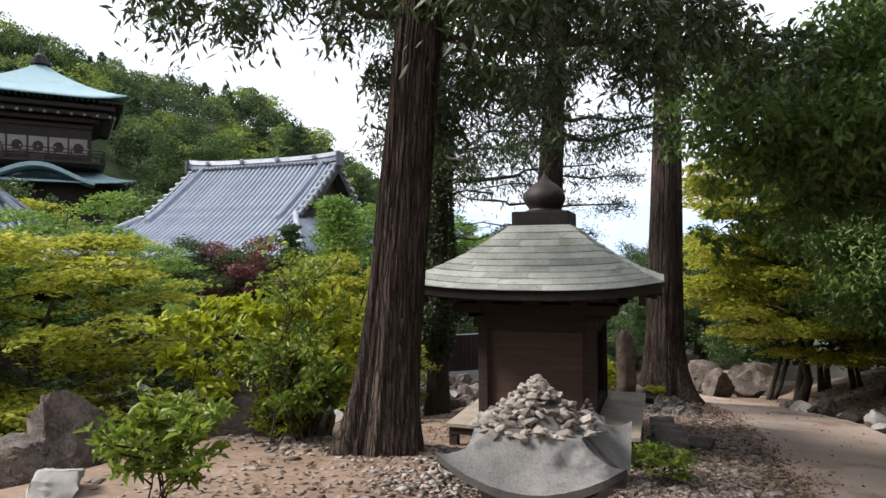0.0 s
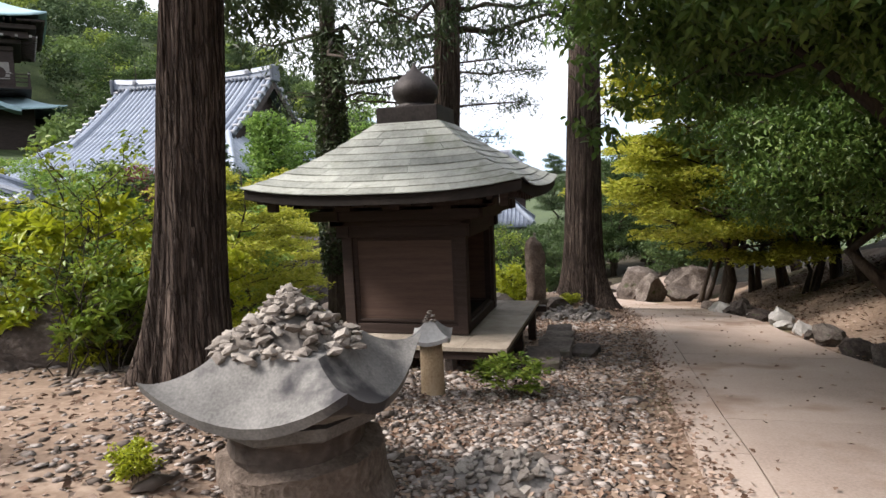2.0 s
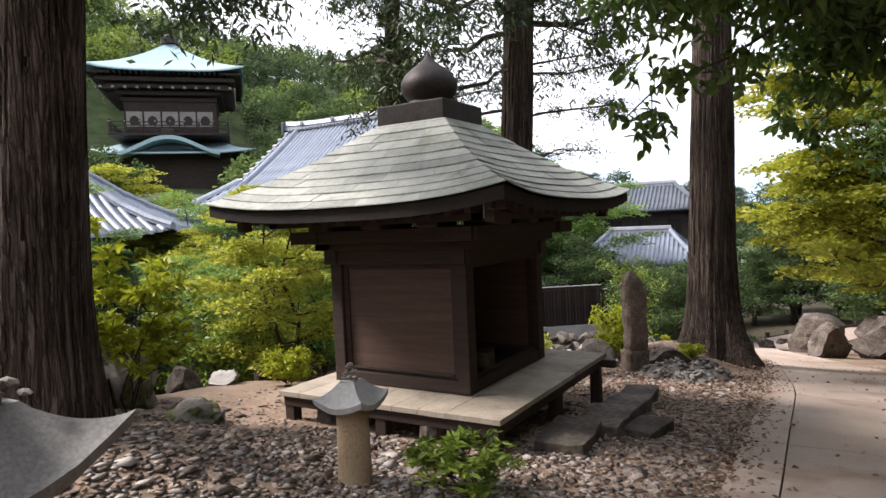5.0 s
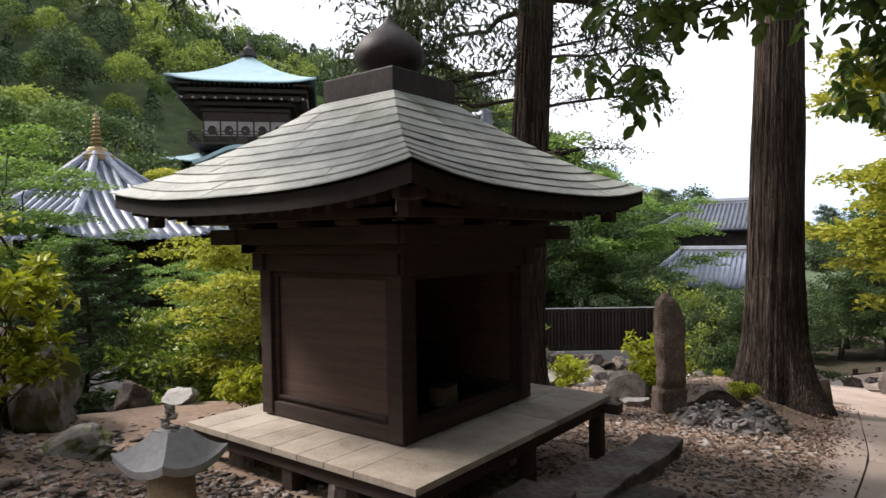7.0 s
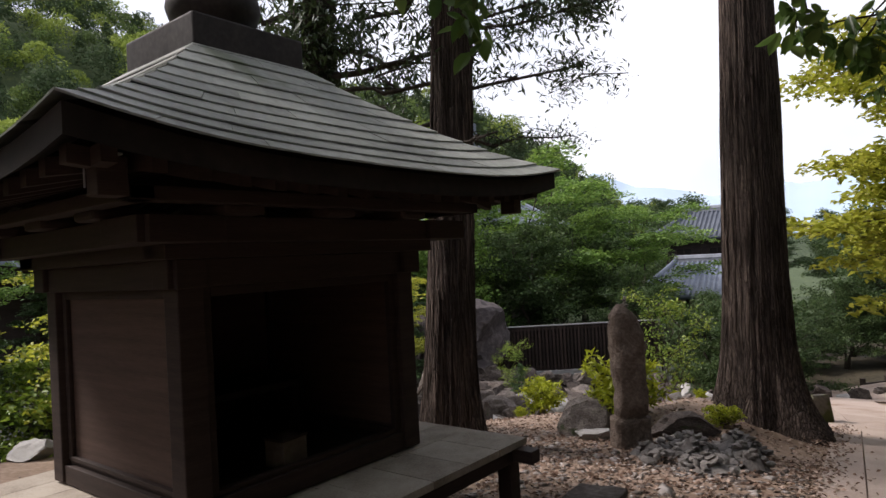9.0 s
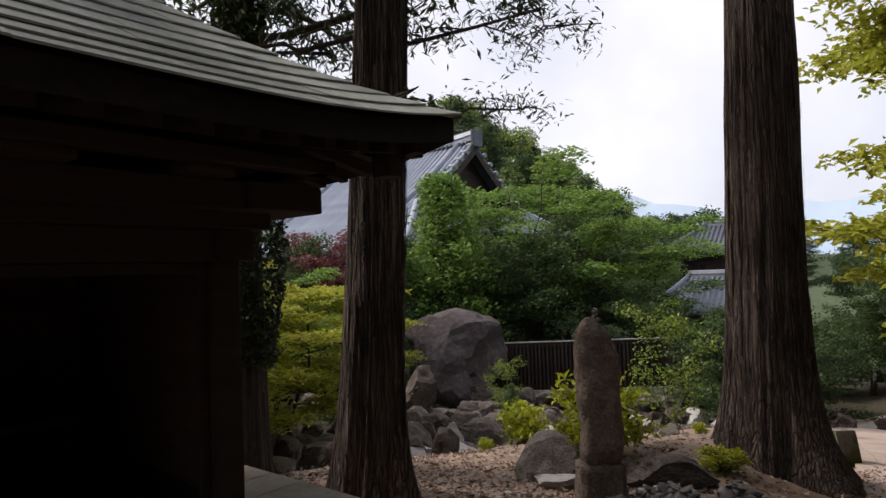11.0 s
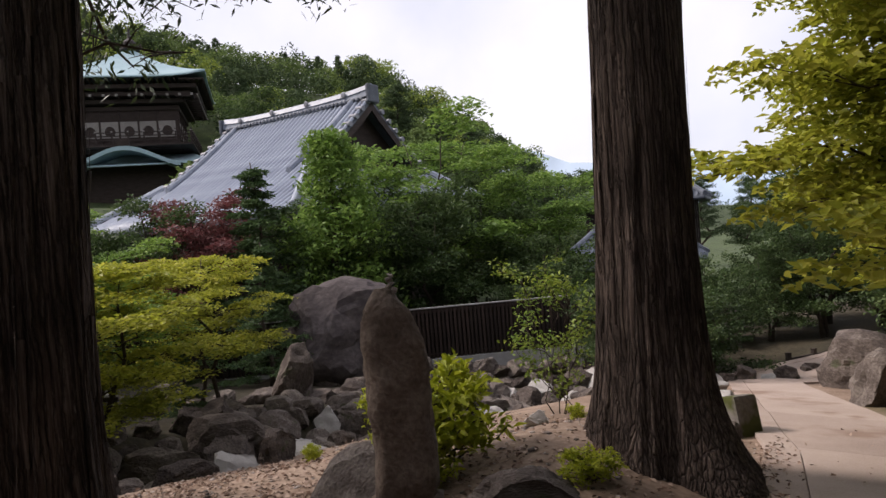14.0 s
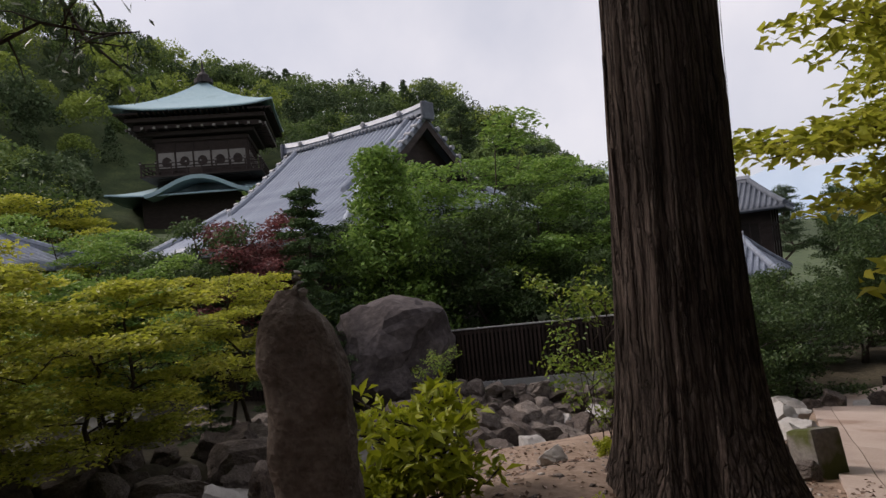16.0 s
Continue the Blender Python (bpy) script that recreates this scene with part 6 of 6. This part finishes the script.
for face in (1, -1):
    verts, faces = [], []
    n = 16
    for i in range(n + 1):
        s = i / n
        y, z = hall_slope(s)
        half = HW + 0.25 + (EXT * max(0.0, s - CUT) / (1 - CUT))
        verts += [(-half, y * face, z + 0.15 * max(0, s - 0.8)), (half, y * face, z + 0.15 * max(0, s - 0.8)), (-half, y * face, z - 0.22), (half, y * face, z - 0.22)]
    for i in range(n):
        a = i * 4
        faces += [(a, a + 1, a + 5, a + 4), (a + 2, a + 6, a + 7, a + 3), (a, a + 4, a + 6, a + 2), (a + 1, a + 3, a + 7, a + 5)]
    faces.append((n * 4, n * 4 + 1, n * 4 + 3, n * 4 + 2))
    # bed coloured dark so the valleys between rows read as shaded
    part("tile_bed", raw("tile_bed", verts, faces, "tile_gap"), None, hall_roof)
full = None
ROW = 0.33
cols = int((HW + EXT) / ROW)
for i in range(-cols, cols + 1):
    x = i * ROW
    over = abs(x) - HW
    s0 = 0.02 if over <= 0.2 else CUT + (1 - CUT) * over / EXT
    if s0 > 0.97:
        continue
    if s0 == 0.02 and full is not None:
        me = full
    else:
        pts = [(0, hall_slope(s0 + (1 - s0) * j / 9)[0], hall_slope(s0 + (1 - s0) * j / 9)[1] + 0.02) for j in range(10)]
        me = raw("roof_tile", *row_tube(pts, 0.100), "tile", True)
        if s0 == 0.02:
            full = me
    part("roof_tile", me, None, hall_roof).matrix_basis = pose(x, 0, 0)
# hip skirts on both ends and the gable walls above them
for sx in (-1, 1):
    y0, z0 = hall_slope(CUT)
    y1, z1 = hall_slope(1.0)
    verts = [(sx * (HW + 0.05), y0, z0), (sx * (HW + 0.05), -y0, z0), (sx * (HW + EXT), -y1, z1 + 0.03), (sx * (HW + EXT), y1, z1 + 0.03)]
    # hip bed carries the same painted valley shade
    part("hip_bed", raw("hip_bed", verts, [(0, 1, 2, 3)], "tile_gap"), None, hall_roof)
    n = int(-y1 * 2 / ROW)
    for i in range(n + 1):
        y = y1 + ROW * i
        q0 = 0.0 if abs(y) <= -y0 else (abs(y) + y0) / (-y1 + y0)
        if q0 > 0.95:
            continue
        a = Vector((sx * (HW + 0.05 + (EXT - 0.05) * q0), y, z0 + (z1 - z0) * q0 + 0.03))
        b = Vector((sx * (HW + EXT), y, z1 + 0.05))
        part("roof_tile", raw("roof_tile", *row_tube([a, a.lerp(b, 0.5), b], 0.10), "tile", True), None, hall_roof)
    part("gable_wall", raw("gable_wall", [(sx * (HW - 0.55), y0, z0), (sx * (HW - 0.55), -y0, z0), (sx * (HW - 0.55), 0, HZ - 0.15)], [(0, 1, 2)], "temple_wood"), None, hall)
    for fy in (1, -1):
        # bargeboards and the stepped tile ends above them
        for j in range(9):
            s, s2 = CUT * j / 9, CUT * (j + 1) / 9
            ya, za = hall_slope(s)
            yb, zb = hall_slope(s2)
            bm = bmesh.new()
            vs = [bm.verts.new(c) for c in ((sx * (HW + 0.26), fy * ya, za - 0.20), (sx * (HW + 0.26), fy * yb, zb - 0.20), (sx * (HW + 0.26), fy * yb, zb - 0.62), (sx * (HW + 0.26), fy * ya, za - 0.62))]
            vs2 = [bm.verts.new(v.co - Vector((sx * 0.08, 0, 0))) for v in vs]
            bm.faces.new(vs)
            bm.faces.new(vs2[::-1])
            for q in range(4):
                bm.faces.new((vs[q], vs2[q], vs2[(q + 1) % 4], vs[(q + 1) % 4]))
            part("bargeboard", bm, "temple_wood", hall)
            bm = lathe([(0.13, 0), (0.14, 0.05), (0.14, 0.42)], 10)
            bm.transform(Matrix.Translation((sx * (HW + 0.36), fy * (ya + yb) / 2, (za + zb) / 2 + 0.05)) @ pose(0, 0, 0, 0, -90 * sx, 0))
            part("edge_tile", bm, "tile_dark", hall_roof)
        ya, za = hall_slope(0.03)
        pts = [(sx * (HW - 0.75), fy * hall_slope(CUT * 1.08 * j / 6)[0], hall_slope(CUT * 1.08 * j / 6)[1] + 0.02) for j in range(7)]
        for a, b in zip(pts, pts[1:]):
            ridge_beam("descending_ridge", a, b, 0.36, 0.34, "tile_mid", hall_roof, 1)
        ridge_beam("hip_ridge", (sx * (HW + 0.1), fy * y0, z0 + 0.05), (sx * (HW + EXT + 0.05), fy * y1, z1 + 0.1), 0.30, 0.32, "tile", hall_roof, 4, 0.05)
ridge_beam("main_ridge", (-HW - 0.35, 0, HZ - 0.05), (HW + 0.35, 0, HZ - 0.05), 0.55, 0.62, "tile_mid", hall_roof, 12, 0.05, 0.16)
for sx in (-1, 1):
    part("ridge_end_ornament", block(sx * (HW + 0.37) - 0.10, sx * (HW + 0.37) + 0.10, -0.42, 0.42, HZ - 0.25, HZ + 0.66, 0.08), "tile_gap", hall_roof)
for i in range(38):
    bm = lathe([(0.09, 0), (0.095, 0.1), (0.06, 0.12)], 8)
    bm.transform(Matrix.Translation((-HW + 0.15 + i * 0.272, -0.25, HZ + 0.02)) @ pose(0, 0, 0, 90, 0, 0))
    part("ridge_roundel", bm, "tile_dark", hall_roof)
for i in range(4):
    bm = lathe([(0.15, 0), (0.16, 0.04), (0.10, 0.06)], 12)
    bm.transform(Matrix.Translation((-3.9 + i * 2.6, -0.26, HZ + 0.38)) @ pose(0, 0, 0, 90, 0, 0))
    part("ridge_crest", bm, "tile_dark", hall_roof)
part("wall", block(-HW - 0.4, HW + 0.4, -6.2, 6.2, -4.2, 3.4, 0.02), "temple_wood", hall)
for i in range(9):
    x = -5.2 + i * 1.3
    part("pillar", block(x - 0.13, x + 0.13, -6.36, -6.203, -4.0, 3.2, 0.02), "temple_wood", hall)
    if i < 8:
        part("wall_panel", block(x + 0.15, x + 1.15, -6.25, -6.205, 1.2, 2.6, 0.01), "plaster", hall)


def hip_roof(parent, half_x, half_y, z_eave, z_top, ridge_half, mat, rows=0.3, curve=0.25, up=0.0, over=None):
    """A hipped roof with tile rows on four sides. ridge_half 0: a pyramid."""
    roof = part("roof", bmesh.new(), None, parent, "hipped roof of grey tiles" if mat != "copper" else "curved roof of pale green copper")
    n = 10
    for q in range(4):
        lx, ly = (half_x, half_y) if q % 2 == 0 else (half_y, half_x)
        rh = ridge_half if q % 2 == 0 else 0.0
        gap = 0.0 if q % 2 == 0 else ridge_half
        turn = pose(0, 0, 0, 0, 0, 90 * q)

        def pt(u, v, lift=0.0):
            z = z_top - (z_top - z_eave) * ((1 + curve) * v - curve * v * v) + up * abs(u) ** 4 * v * v + lift
            return turn @ Vector((u * (rh + (lx - rh) * v), -(gap + (ly - gap) * v), z))

        verts, faces = [], []
        for low in (0, 1):
            for j in range(n + 1):
                for i in range(n + 1):
                    verts.append(pt(-1 + 2 * i / n, j / n, -0.16 * low))
        w, m = n + 1, (n + 1) ** 2
        for j in range(n):
            for i in range(n):
                a = j * w + i
                faces += [(a, a + w, a + w + 1, a + 1), (a + m, a + m + 1, a + m + w + 1, a + m + w)]
        for i in range(n):
            a = n * w + i
            faces.append((a, a + m, a + m + 1, a + 1))
        part("roof_slope", raw("roof_slope", verts, faces, mat, True), None, roof)
        if rows:
            cnt = int(2 * lx / rows)
            for i in range(cnt + 1):
                x = -lx + rows * i
                v0 = 0.02 if abs(x) <= rh else (abs(x) - rh) / (lx - rh) + 0.01
                if v0 > 0.96:
                    continue
                pts = []
                for j in range(6):
                    v = v0 + (1 - v0) * j / 5
                    pts.append(pt(x / max(0.05, rh + (lx - rh) * v), v, 0.02))
                part("roof_tile", raw("roof_tile", *row_tube(pts, rows * 0.27, 4), mat, True), None, roof)
            hip = [pt(1, j / 6, 0.03) for j in range(7)]
            for a, b in zip(hip, hip[1:]):
                ridge_beam("hip_ridge", a, b, 0.24, 0.2, mat, roof, 1)
    return roof


# two-storeyed hall with a copper roof
pag = thing("two_storey_hall", "two-storeyed dark temple hall with a pale green copper roof", "temple", pose(-57.4, 39.8, 0, 0, 0, 48.7))
hip_roof(pag, 7.3, 7.3, 17.75, 22.4, 0.0, "copper", 0, 0.42, 0.55)
part("roof_finial", lathe([(0.95, 22.1), (0.95, 22.5), (0.6, 22.55), (0.62, 22.9), (0.42, 23.1), (0.2, 23.3), (0.12, 24.0), (0.03, 24.6)], 12), "finial", pag)
for tier in range(4):
    h = 4.5 + 0.62 * tier
    part("bracket_tier", block(-h, h, -h, h, 15.2 + 0.55 * tier, 15.6 + 0.55 * tier, 0.05), "temple_wood", pag)
for q in range(4):
    turn = pose(0, 0, 0, 0, 0, 90 * q)
    for i in range(12):
        x = -5.9 + i * 1.073
        bm = block(x - 0.1, x + 0.1, -6.3, -4.4, 16.1, 16.32, 0.0)
        bm.transform(turn)
        part("bracket_arm", bm, "temple_wood", pag)
        bm = block(x - 0.11, x + 0.11, -6.42, -6.305, 16.12, 16.34, 0.0)
        bm.transform(turn)
        part("arm_end", bm, "plaster", pag, "white-painted arm end")
    for i in range(30):
        x = -6.9 + i * 0.476
        bm = block(x - 0.07, x + 0.07, -7.1, -5.0, 17.42, 17.58, 0.0)
        bm.transform(turn)
        part("rafter", bm, "temple_wood", pag)
    for i in range(5):
        x0 = -4.1 + i * 1.66
        bm = block(x0, x0 + 1.5, -4.33, -4.29, 12.7, 14.2, 0.0)
        bm.transform(turn)
        part("wall_panel", bm, "plaster", pag, "white plaster panel")
        bm = lathe([(0.46, 0), (0.46, 0.02)], 20)
        for v in bm.verts:
            v.co.y *= 1.25 if v.co.y > 0 else 0.9
        bm.transform(turn @ Matrix.Translation((x0 + 0.75, -4.335, 13.2)) @ pose(0, 0, 0, 90, 0, 0))
        part("bell_window", bm, "temple_wood", pag, "dark bell-shaped window")
        bm = block(x0 - 0.16, x0, -4.42, -4.28, 12.0, 15.2, 0.0)
        bm.transform(turn)
        part("pillar", bm, "temple_wood", pag)
    for zz in (12.25, 12.62, 12.95):
        bm = block(-5.55, 5.55, -5.55, -5.45, zz, zz + 0.09, 0.0)
        bm.transform(turn)
        part("balcony_rail", bm, "temple_wood", pag)
    for i in range(9):
        x = -5.45 + i * 1.3625
        bm = block(x - 0.06, x + 0.06, -5.56, -5.44, 11.9, 13.25, 0.0)
        bm.transform(turn)
        part("balcony_post", bm, "temple_wood", pag)
        bm = block(x - 0.08, x + 0.08, -5.60, -5.58, 13.0, 13.12, 0.0)
        bm.transform(turn)
        part("post_fitting", bm, "plaster", pag)
part("upper_wall", block(-4.28, 4.28, -4.28, 4.28, 11.6, 15.2, 0.0), "temple_wood", pag)
part("balcony_floor", block(-5.6, 5.6, -5.6, 5.6, 11.7, 11.9, 0.02), "temple_wood", pag)
low_roof = hip_roof(pag, 8.1, 8.1, 9.7, 11.7, 5.0, "copper", 0, 0.3, 0.35)
part("lower_wall", block(-5.6, 5.6, -5.6, 5.6, 2.0, 10.0, 0.0), "temple_wood", pag)
# the curved gable over the lower eaves
gv, gf = [], []
N = 24
for low in (0, 1):
    for depth in (0, 1):
        for i in range(N + 1):
            u = -1 + 2 * i / N
            z = 9.75 + 1.55 * (0.5 + 0.5 * math.cos(math.pi * u)) ** 0.8 - (0.38 if low else 0)
            gv.append((u * 4.6, -8.5 + depth * 3.4, z))
w = N + 1
for i in range(N):
    gf += [(i, i + 1, i + w + 1, i + w), (2 * w + i, 3 * w + i, 3 * w + i + 1, 2 * w + i + 1), (i, 2 * w + i, 2 * w + i + 1, i + 1)]
part("curved_gable", raw("curved_gable", gv, gf, "copper", False), None, pag, "undulating copper gable over the entrance")
part("gable_ornament", block(-0.55, 0.55, -8.55, -8.1, 11.25, 11.95, 0.15), "temple_wood", pag)

# eight-sided hall with tile rows and a bronze spire
octo = thing("octagonal_hall", "small eight-sided hall with blue-grey tiles and bronze spire", "temple", pose(-18.64, 6.1, 0, 0, 0, 12))
oroof = part("roof", bmesh.new(), None, octo, "eight-sided roof of blue-grey tile rows")


def oct_pt(u, v, k, lift=0.0):
    r = 0.35 + 4.65 * v
    a0, a1 = math.radians(45 * k), math.radians(45 * (k + 1))
    p = Vector((math.cos(a0), math.sin(a0), 0)).lerp(Vector((math.cos(a1), math.sin(a1), 0)), (u + 1) / 2) * r
    p.z = 4.5 - 2.7 * (1.45 * v - 0.45 * v * v) + 0.16 * abs(u) ** 3 * v * v + lift
    return p


for k8 in range(8):
    verts, faces = [], []
    for j in range(7):
        for i in range(7):
            verts.append(oct_pt(-1 + i / 3, j / 6, k8))
    for j in range(6):
        for i in range(6):
            a = j * 7 + i
            faces.append((a, a + 7, a + 8, a + 1))
    # slope under the rows is coloured dark for the shade between them
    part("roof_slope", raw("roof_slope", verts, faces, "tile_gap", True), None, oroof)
    for i in range(-6, 7):
        x = i * 0.28
        v0 = max(0.05, (abs(x) / 0.383 - 0.35) / 4.65 + 0.03)
        if v0 < 0.93:
            pts = [oct_pt(max(-0.98, min(0.98, x / (0.383 * (0.35 + 4.65 * (v0 + (1 - v0) * j / 5))))), v0 + (1 - v0) * j / 5, k8, 0.02) for j in range(6)]
            part("roof_tile", raw("roof_tile", *row_tube(pts, 0.080, 4), "tile_mid", True), None, oroof)
    hip = [oct_pt(-1, j / 5, k8, 0.02) for j in range(6)]
    for a, b in zip(hip, hip[1:]):
        ridge_beam("hip_ridge", a, b, 0.24, 0.22, "tile_mid", oroof, 1)
    a = math.radians(45 * k8)
    part("pillar", block(2.3 * math.cos(a) - 0.1, 2.3 * math.cos(a) + 0.1, 2.3 * math.sin(a) - 0.1, 2.3 * math.sin(a) + 0.1, -2.6, 2.2, 0.01), "temple_wood", octo)
part("wall", lathe([(2.2, -2.6), (2.2, 2.4)], 8), "temple_wood", octo)
prof = [(0.55, 4.42), (0.55, 4.60), (0.36, 4.66), (0.30, 4.82)]
for i in range(8):
    prof += [(0.26 - 0.022 * i, 4.86 + 0.13 * i), (0.15 - 0.012 * i, 4.90 + 0.13 * i), (0.15 - 0.012 * i, 4.95 + 0.13 * i)]
prof += [(0.03, 6.0), (0.005, 6.25)]
part("spire", lathe(prof, 14), "bronze", octo, "ringed bronze spire")


def house(name, label, x, y, turn, hx, hy, z0, z_eave, z_top, ridge_half, wall_mat, storeys, roof_mat="tile_mid"):
    root = thing(name, label, "house", pose(x, y, 0, 0, 0, turn))
    hip_roof(root, hx, hy, z_eave, z_top, ridge_half, roof_mat, 0.24, 0.12, 0.05)
    ridge_beam("main_ridge", (-ridge_half - 0.1, 0, z_top - 0.05), (ridge_half + 0.1, 0, z_top - 0.05), 0.34, 0.36, "tile_dark", root, 4)
    wx, wy = hx - 0.75, hy - 0.75
    part("wall", block(-wx, wx, -wy, wy, z0, z_eave, 0.0), wall_mat, root)
    for q, (lx, ly) in enumerate(((wx, wy), (wy, wx), (wx, wy), (wy, wx))):
        t = pose(0, 0, 0, 0, 0, 90 * q)
        n = max(2, int(2 * lx / 1.3))
        for s in range(storeys):
            zc = z_eave - 1.15 - 2.4 * s
            for i in range(n):
                cx = -lx + (i + 0.5) * 2 * lx / n
                bm = block(cx - 0.42, cx + 0.42, -ly - 0.03, -ly - 0.004, zc - 0.45, zc + 0.5, 0.0)
                bm.transform(t)
                # panes use the same near-black for the unlit rooms behind
                win = part("window", bm, "dark_void", root)
                for bx in (-0.42, -0.02, 0.38):
                    bm = block(cx + bx, cx + bx + 0.05, -ly - 0.055, -ly - 0.034, zc - 0.45, zc + 0.5, 0.0)
                    bm.transform(t)
                    part("window_bar", bm, "temple_wood", win)
        for i in range(n + 1):
            cx = -lx + i * 2 * lx / n
            bm = block(cx - 0.08, cx + 0.08, -ly - 0.07, -ly - 0.004, z0, z_eave - 0.02, 0.0)
            bm.transform(t)
            part("pillar", bm, "temple_wood", root)
    return root


house("garden_house", "low cream-walled house with a grey hipped tile roof", -6.3, 31.8, 8, 3.2, 2.9, -3.8, -0.80, 0.80, 1.6, "cream", 1)
house("upper_house", "two-storeyed timber house with a grey tile roof", -7.0, 36.9, 8, 3.3, 3.3, -3.8, 2.05, 3.55, 1.6, "temple_wood", 2, "tile_gap")


# ---- loose ground cover ----
nr = np.random.default_rng(7)


def litter_patch(x0, x1, y0, y1, count, size, mat, name, label, keep=lambda x, y: True, lift=0.006):
    pos = []
    while len(pos) < count:
        x, y = nr.uniform(x0, x1), nr.uniform(y0, y1)
        if keep(x, y):
            pos.append((x, y, height(x, y) + lift))
    v, f = leaf_cloud(np.array(pos), nr, size, 0.82, 0.05, 0.6, 0.14)
    ob = part(name, array_mesh(name, v, f, mat), None, None)
    return tagged(ob, label, "fallen leaves", kind="stuff")


def off_path(x, y):
    return not (path_left(y) - 0.05 * nr.random() < x < path_right(y) + 0.1)


litter_patch(-1.6, 2.66, -7.5, 4.6, 14000, 0.05, "litter", "fallen_leaves", "brown dry leaves scattered round the shrine", lambda x, y: off_path(x, y) and (x > 0.3 + 0.5 * nr.normal() or nr.random() < 0.4))
litter_patch(4.4, 8.5, -4.0, 15.0, 9000, 0.075, "litter", "fallen_leaves", "thick russet leaves on the bank beside the walk", off_path)
litter_patch(-2.2, 1.9, 1.4, 5.6, 5200, 0.042, "litter", "fallen_leaves", "russet needles and twigs littering the earth round the cedar", off_path)
litter_patch(-2.5, 2.6, 3.0, 9.0, 2600, 0.05, "litter", "fallen_leaves", "scattered dry leaves on the earth mound", off_path)
litter_patch(2.0, 3.2, -7.0, 9.0, 2600, 0.042, "litter", "fallen_leaves", "dry leaves and grit drifted over the walk's edge", lambda x, y: abs(x - path_left(y)) < abs(nr.normal(0, 0.14)), lift=0.052)
litter_patch(2.4, 4.8, -6.0, 10.0, 260, 0.05, "litter", "fallen_leaves", "few dry leaves on the concrete walk", lift=0.055)


def pebble_patch(x0, x1, y0, y1, count, size, name, label, keep):
    base = [Vector(c) for c in ((1, 0, 0), (0.3, 0.95, 0.05), (-0.85, 0.5, -0.05), (-0.75, -0.6, 0.05), (0.35, -0.9, 0), (0.1, 0.1, 0.6), (0, 0, -0.4))]
    tri = [(0, 1, 5), (1, 2, 5), (2, 3, 5), (3, 4, 5), (4, 0, 5), (1, 0, 6), (2, 1, 6), (3, 2, 6), (4, 3, 6), (0, 4, 6)]
    shape = np.array([tuple(b) for b in base])
    vs, fs, n = [], [], 0
    while n < count:
        x, y = nr.uniform(x0, x1), nr.uniform(y0, y1)
        if not keep(x, y):
            continue
        s = size * nr.lognormal(0, 0.4)
        w = nr.uniform(0, 6.28)
        rot = np.array([[math.cos(w), -math.sin(w), 0], [math.sin(w), math.cos(w), 0], [0, 0, 1]])
        sh = (shape + nr.normal(0, 0.13, shape.shape)) * (s * nr.uniform(0.8, 1.7), s, s * nr.uniform(0.35, 0.8))
        vs.append(sh @ rot.T + (x, y, height(x, y) + s * 0.12))
        fs.append(np.array(tri) + 7 * n)
        n += 1
    ob = part(name, array_mesh(name, np.concatenate(vs), np.concatenate(fs), "pebbles"), None, None)
    return tagged(ob, label, "gravel", kind="stuff")


def near_shrine(x, y):
    if not off_path(x, y):
        return False
    if -1.05 < x < 1.25 and -1.2 < y < 1.35 and nr.random() < 0.8:
        return False
    base = 0.05 + 0.22 * step(-0.6, 0.4, x) * step(-4.9, -3.9, y)
    return nr.random() < base + (1 - base) * step(1.9, 0.6, abs(x - 0.9)) * step(3.4, 0.8, abs(y + 2.6))


pebble_patch(-2.4, 2.6, -6.0, 4.2, 15000, 0.019, "gravel", "loose broken stones and grit round the shrine", near_shrine)
pebble_patch(-4.0, 2.4, 3.0, 9.5, 1800, 0.014, "gravel", "scattered grit on the earth mound", off_path)
pebble_patch(-3.4, -1.0, -3.6, -1.2, 400, 0.028, "gravel", "broken stones at the cedar's foot", lambda x, y: True)
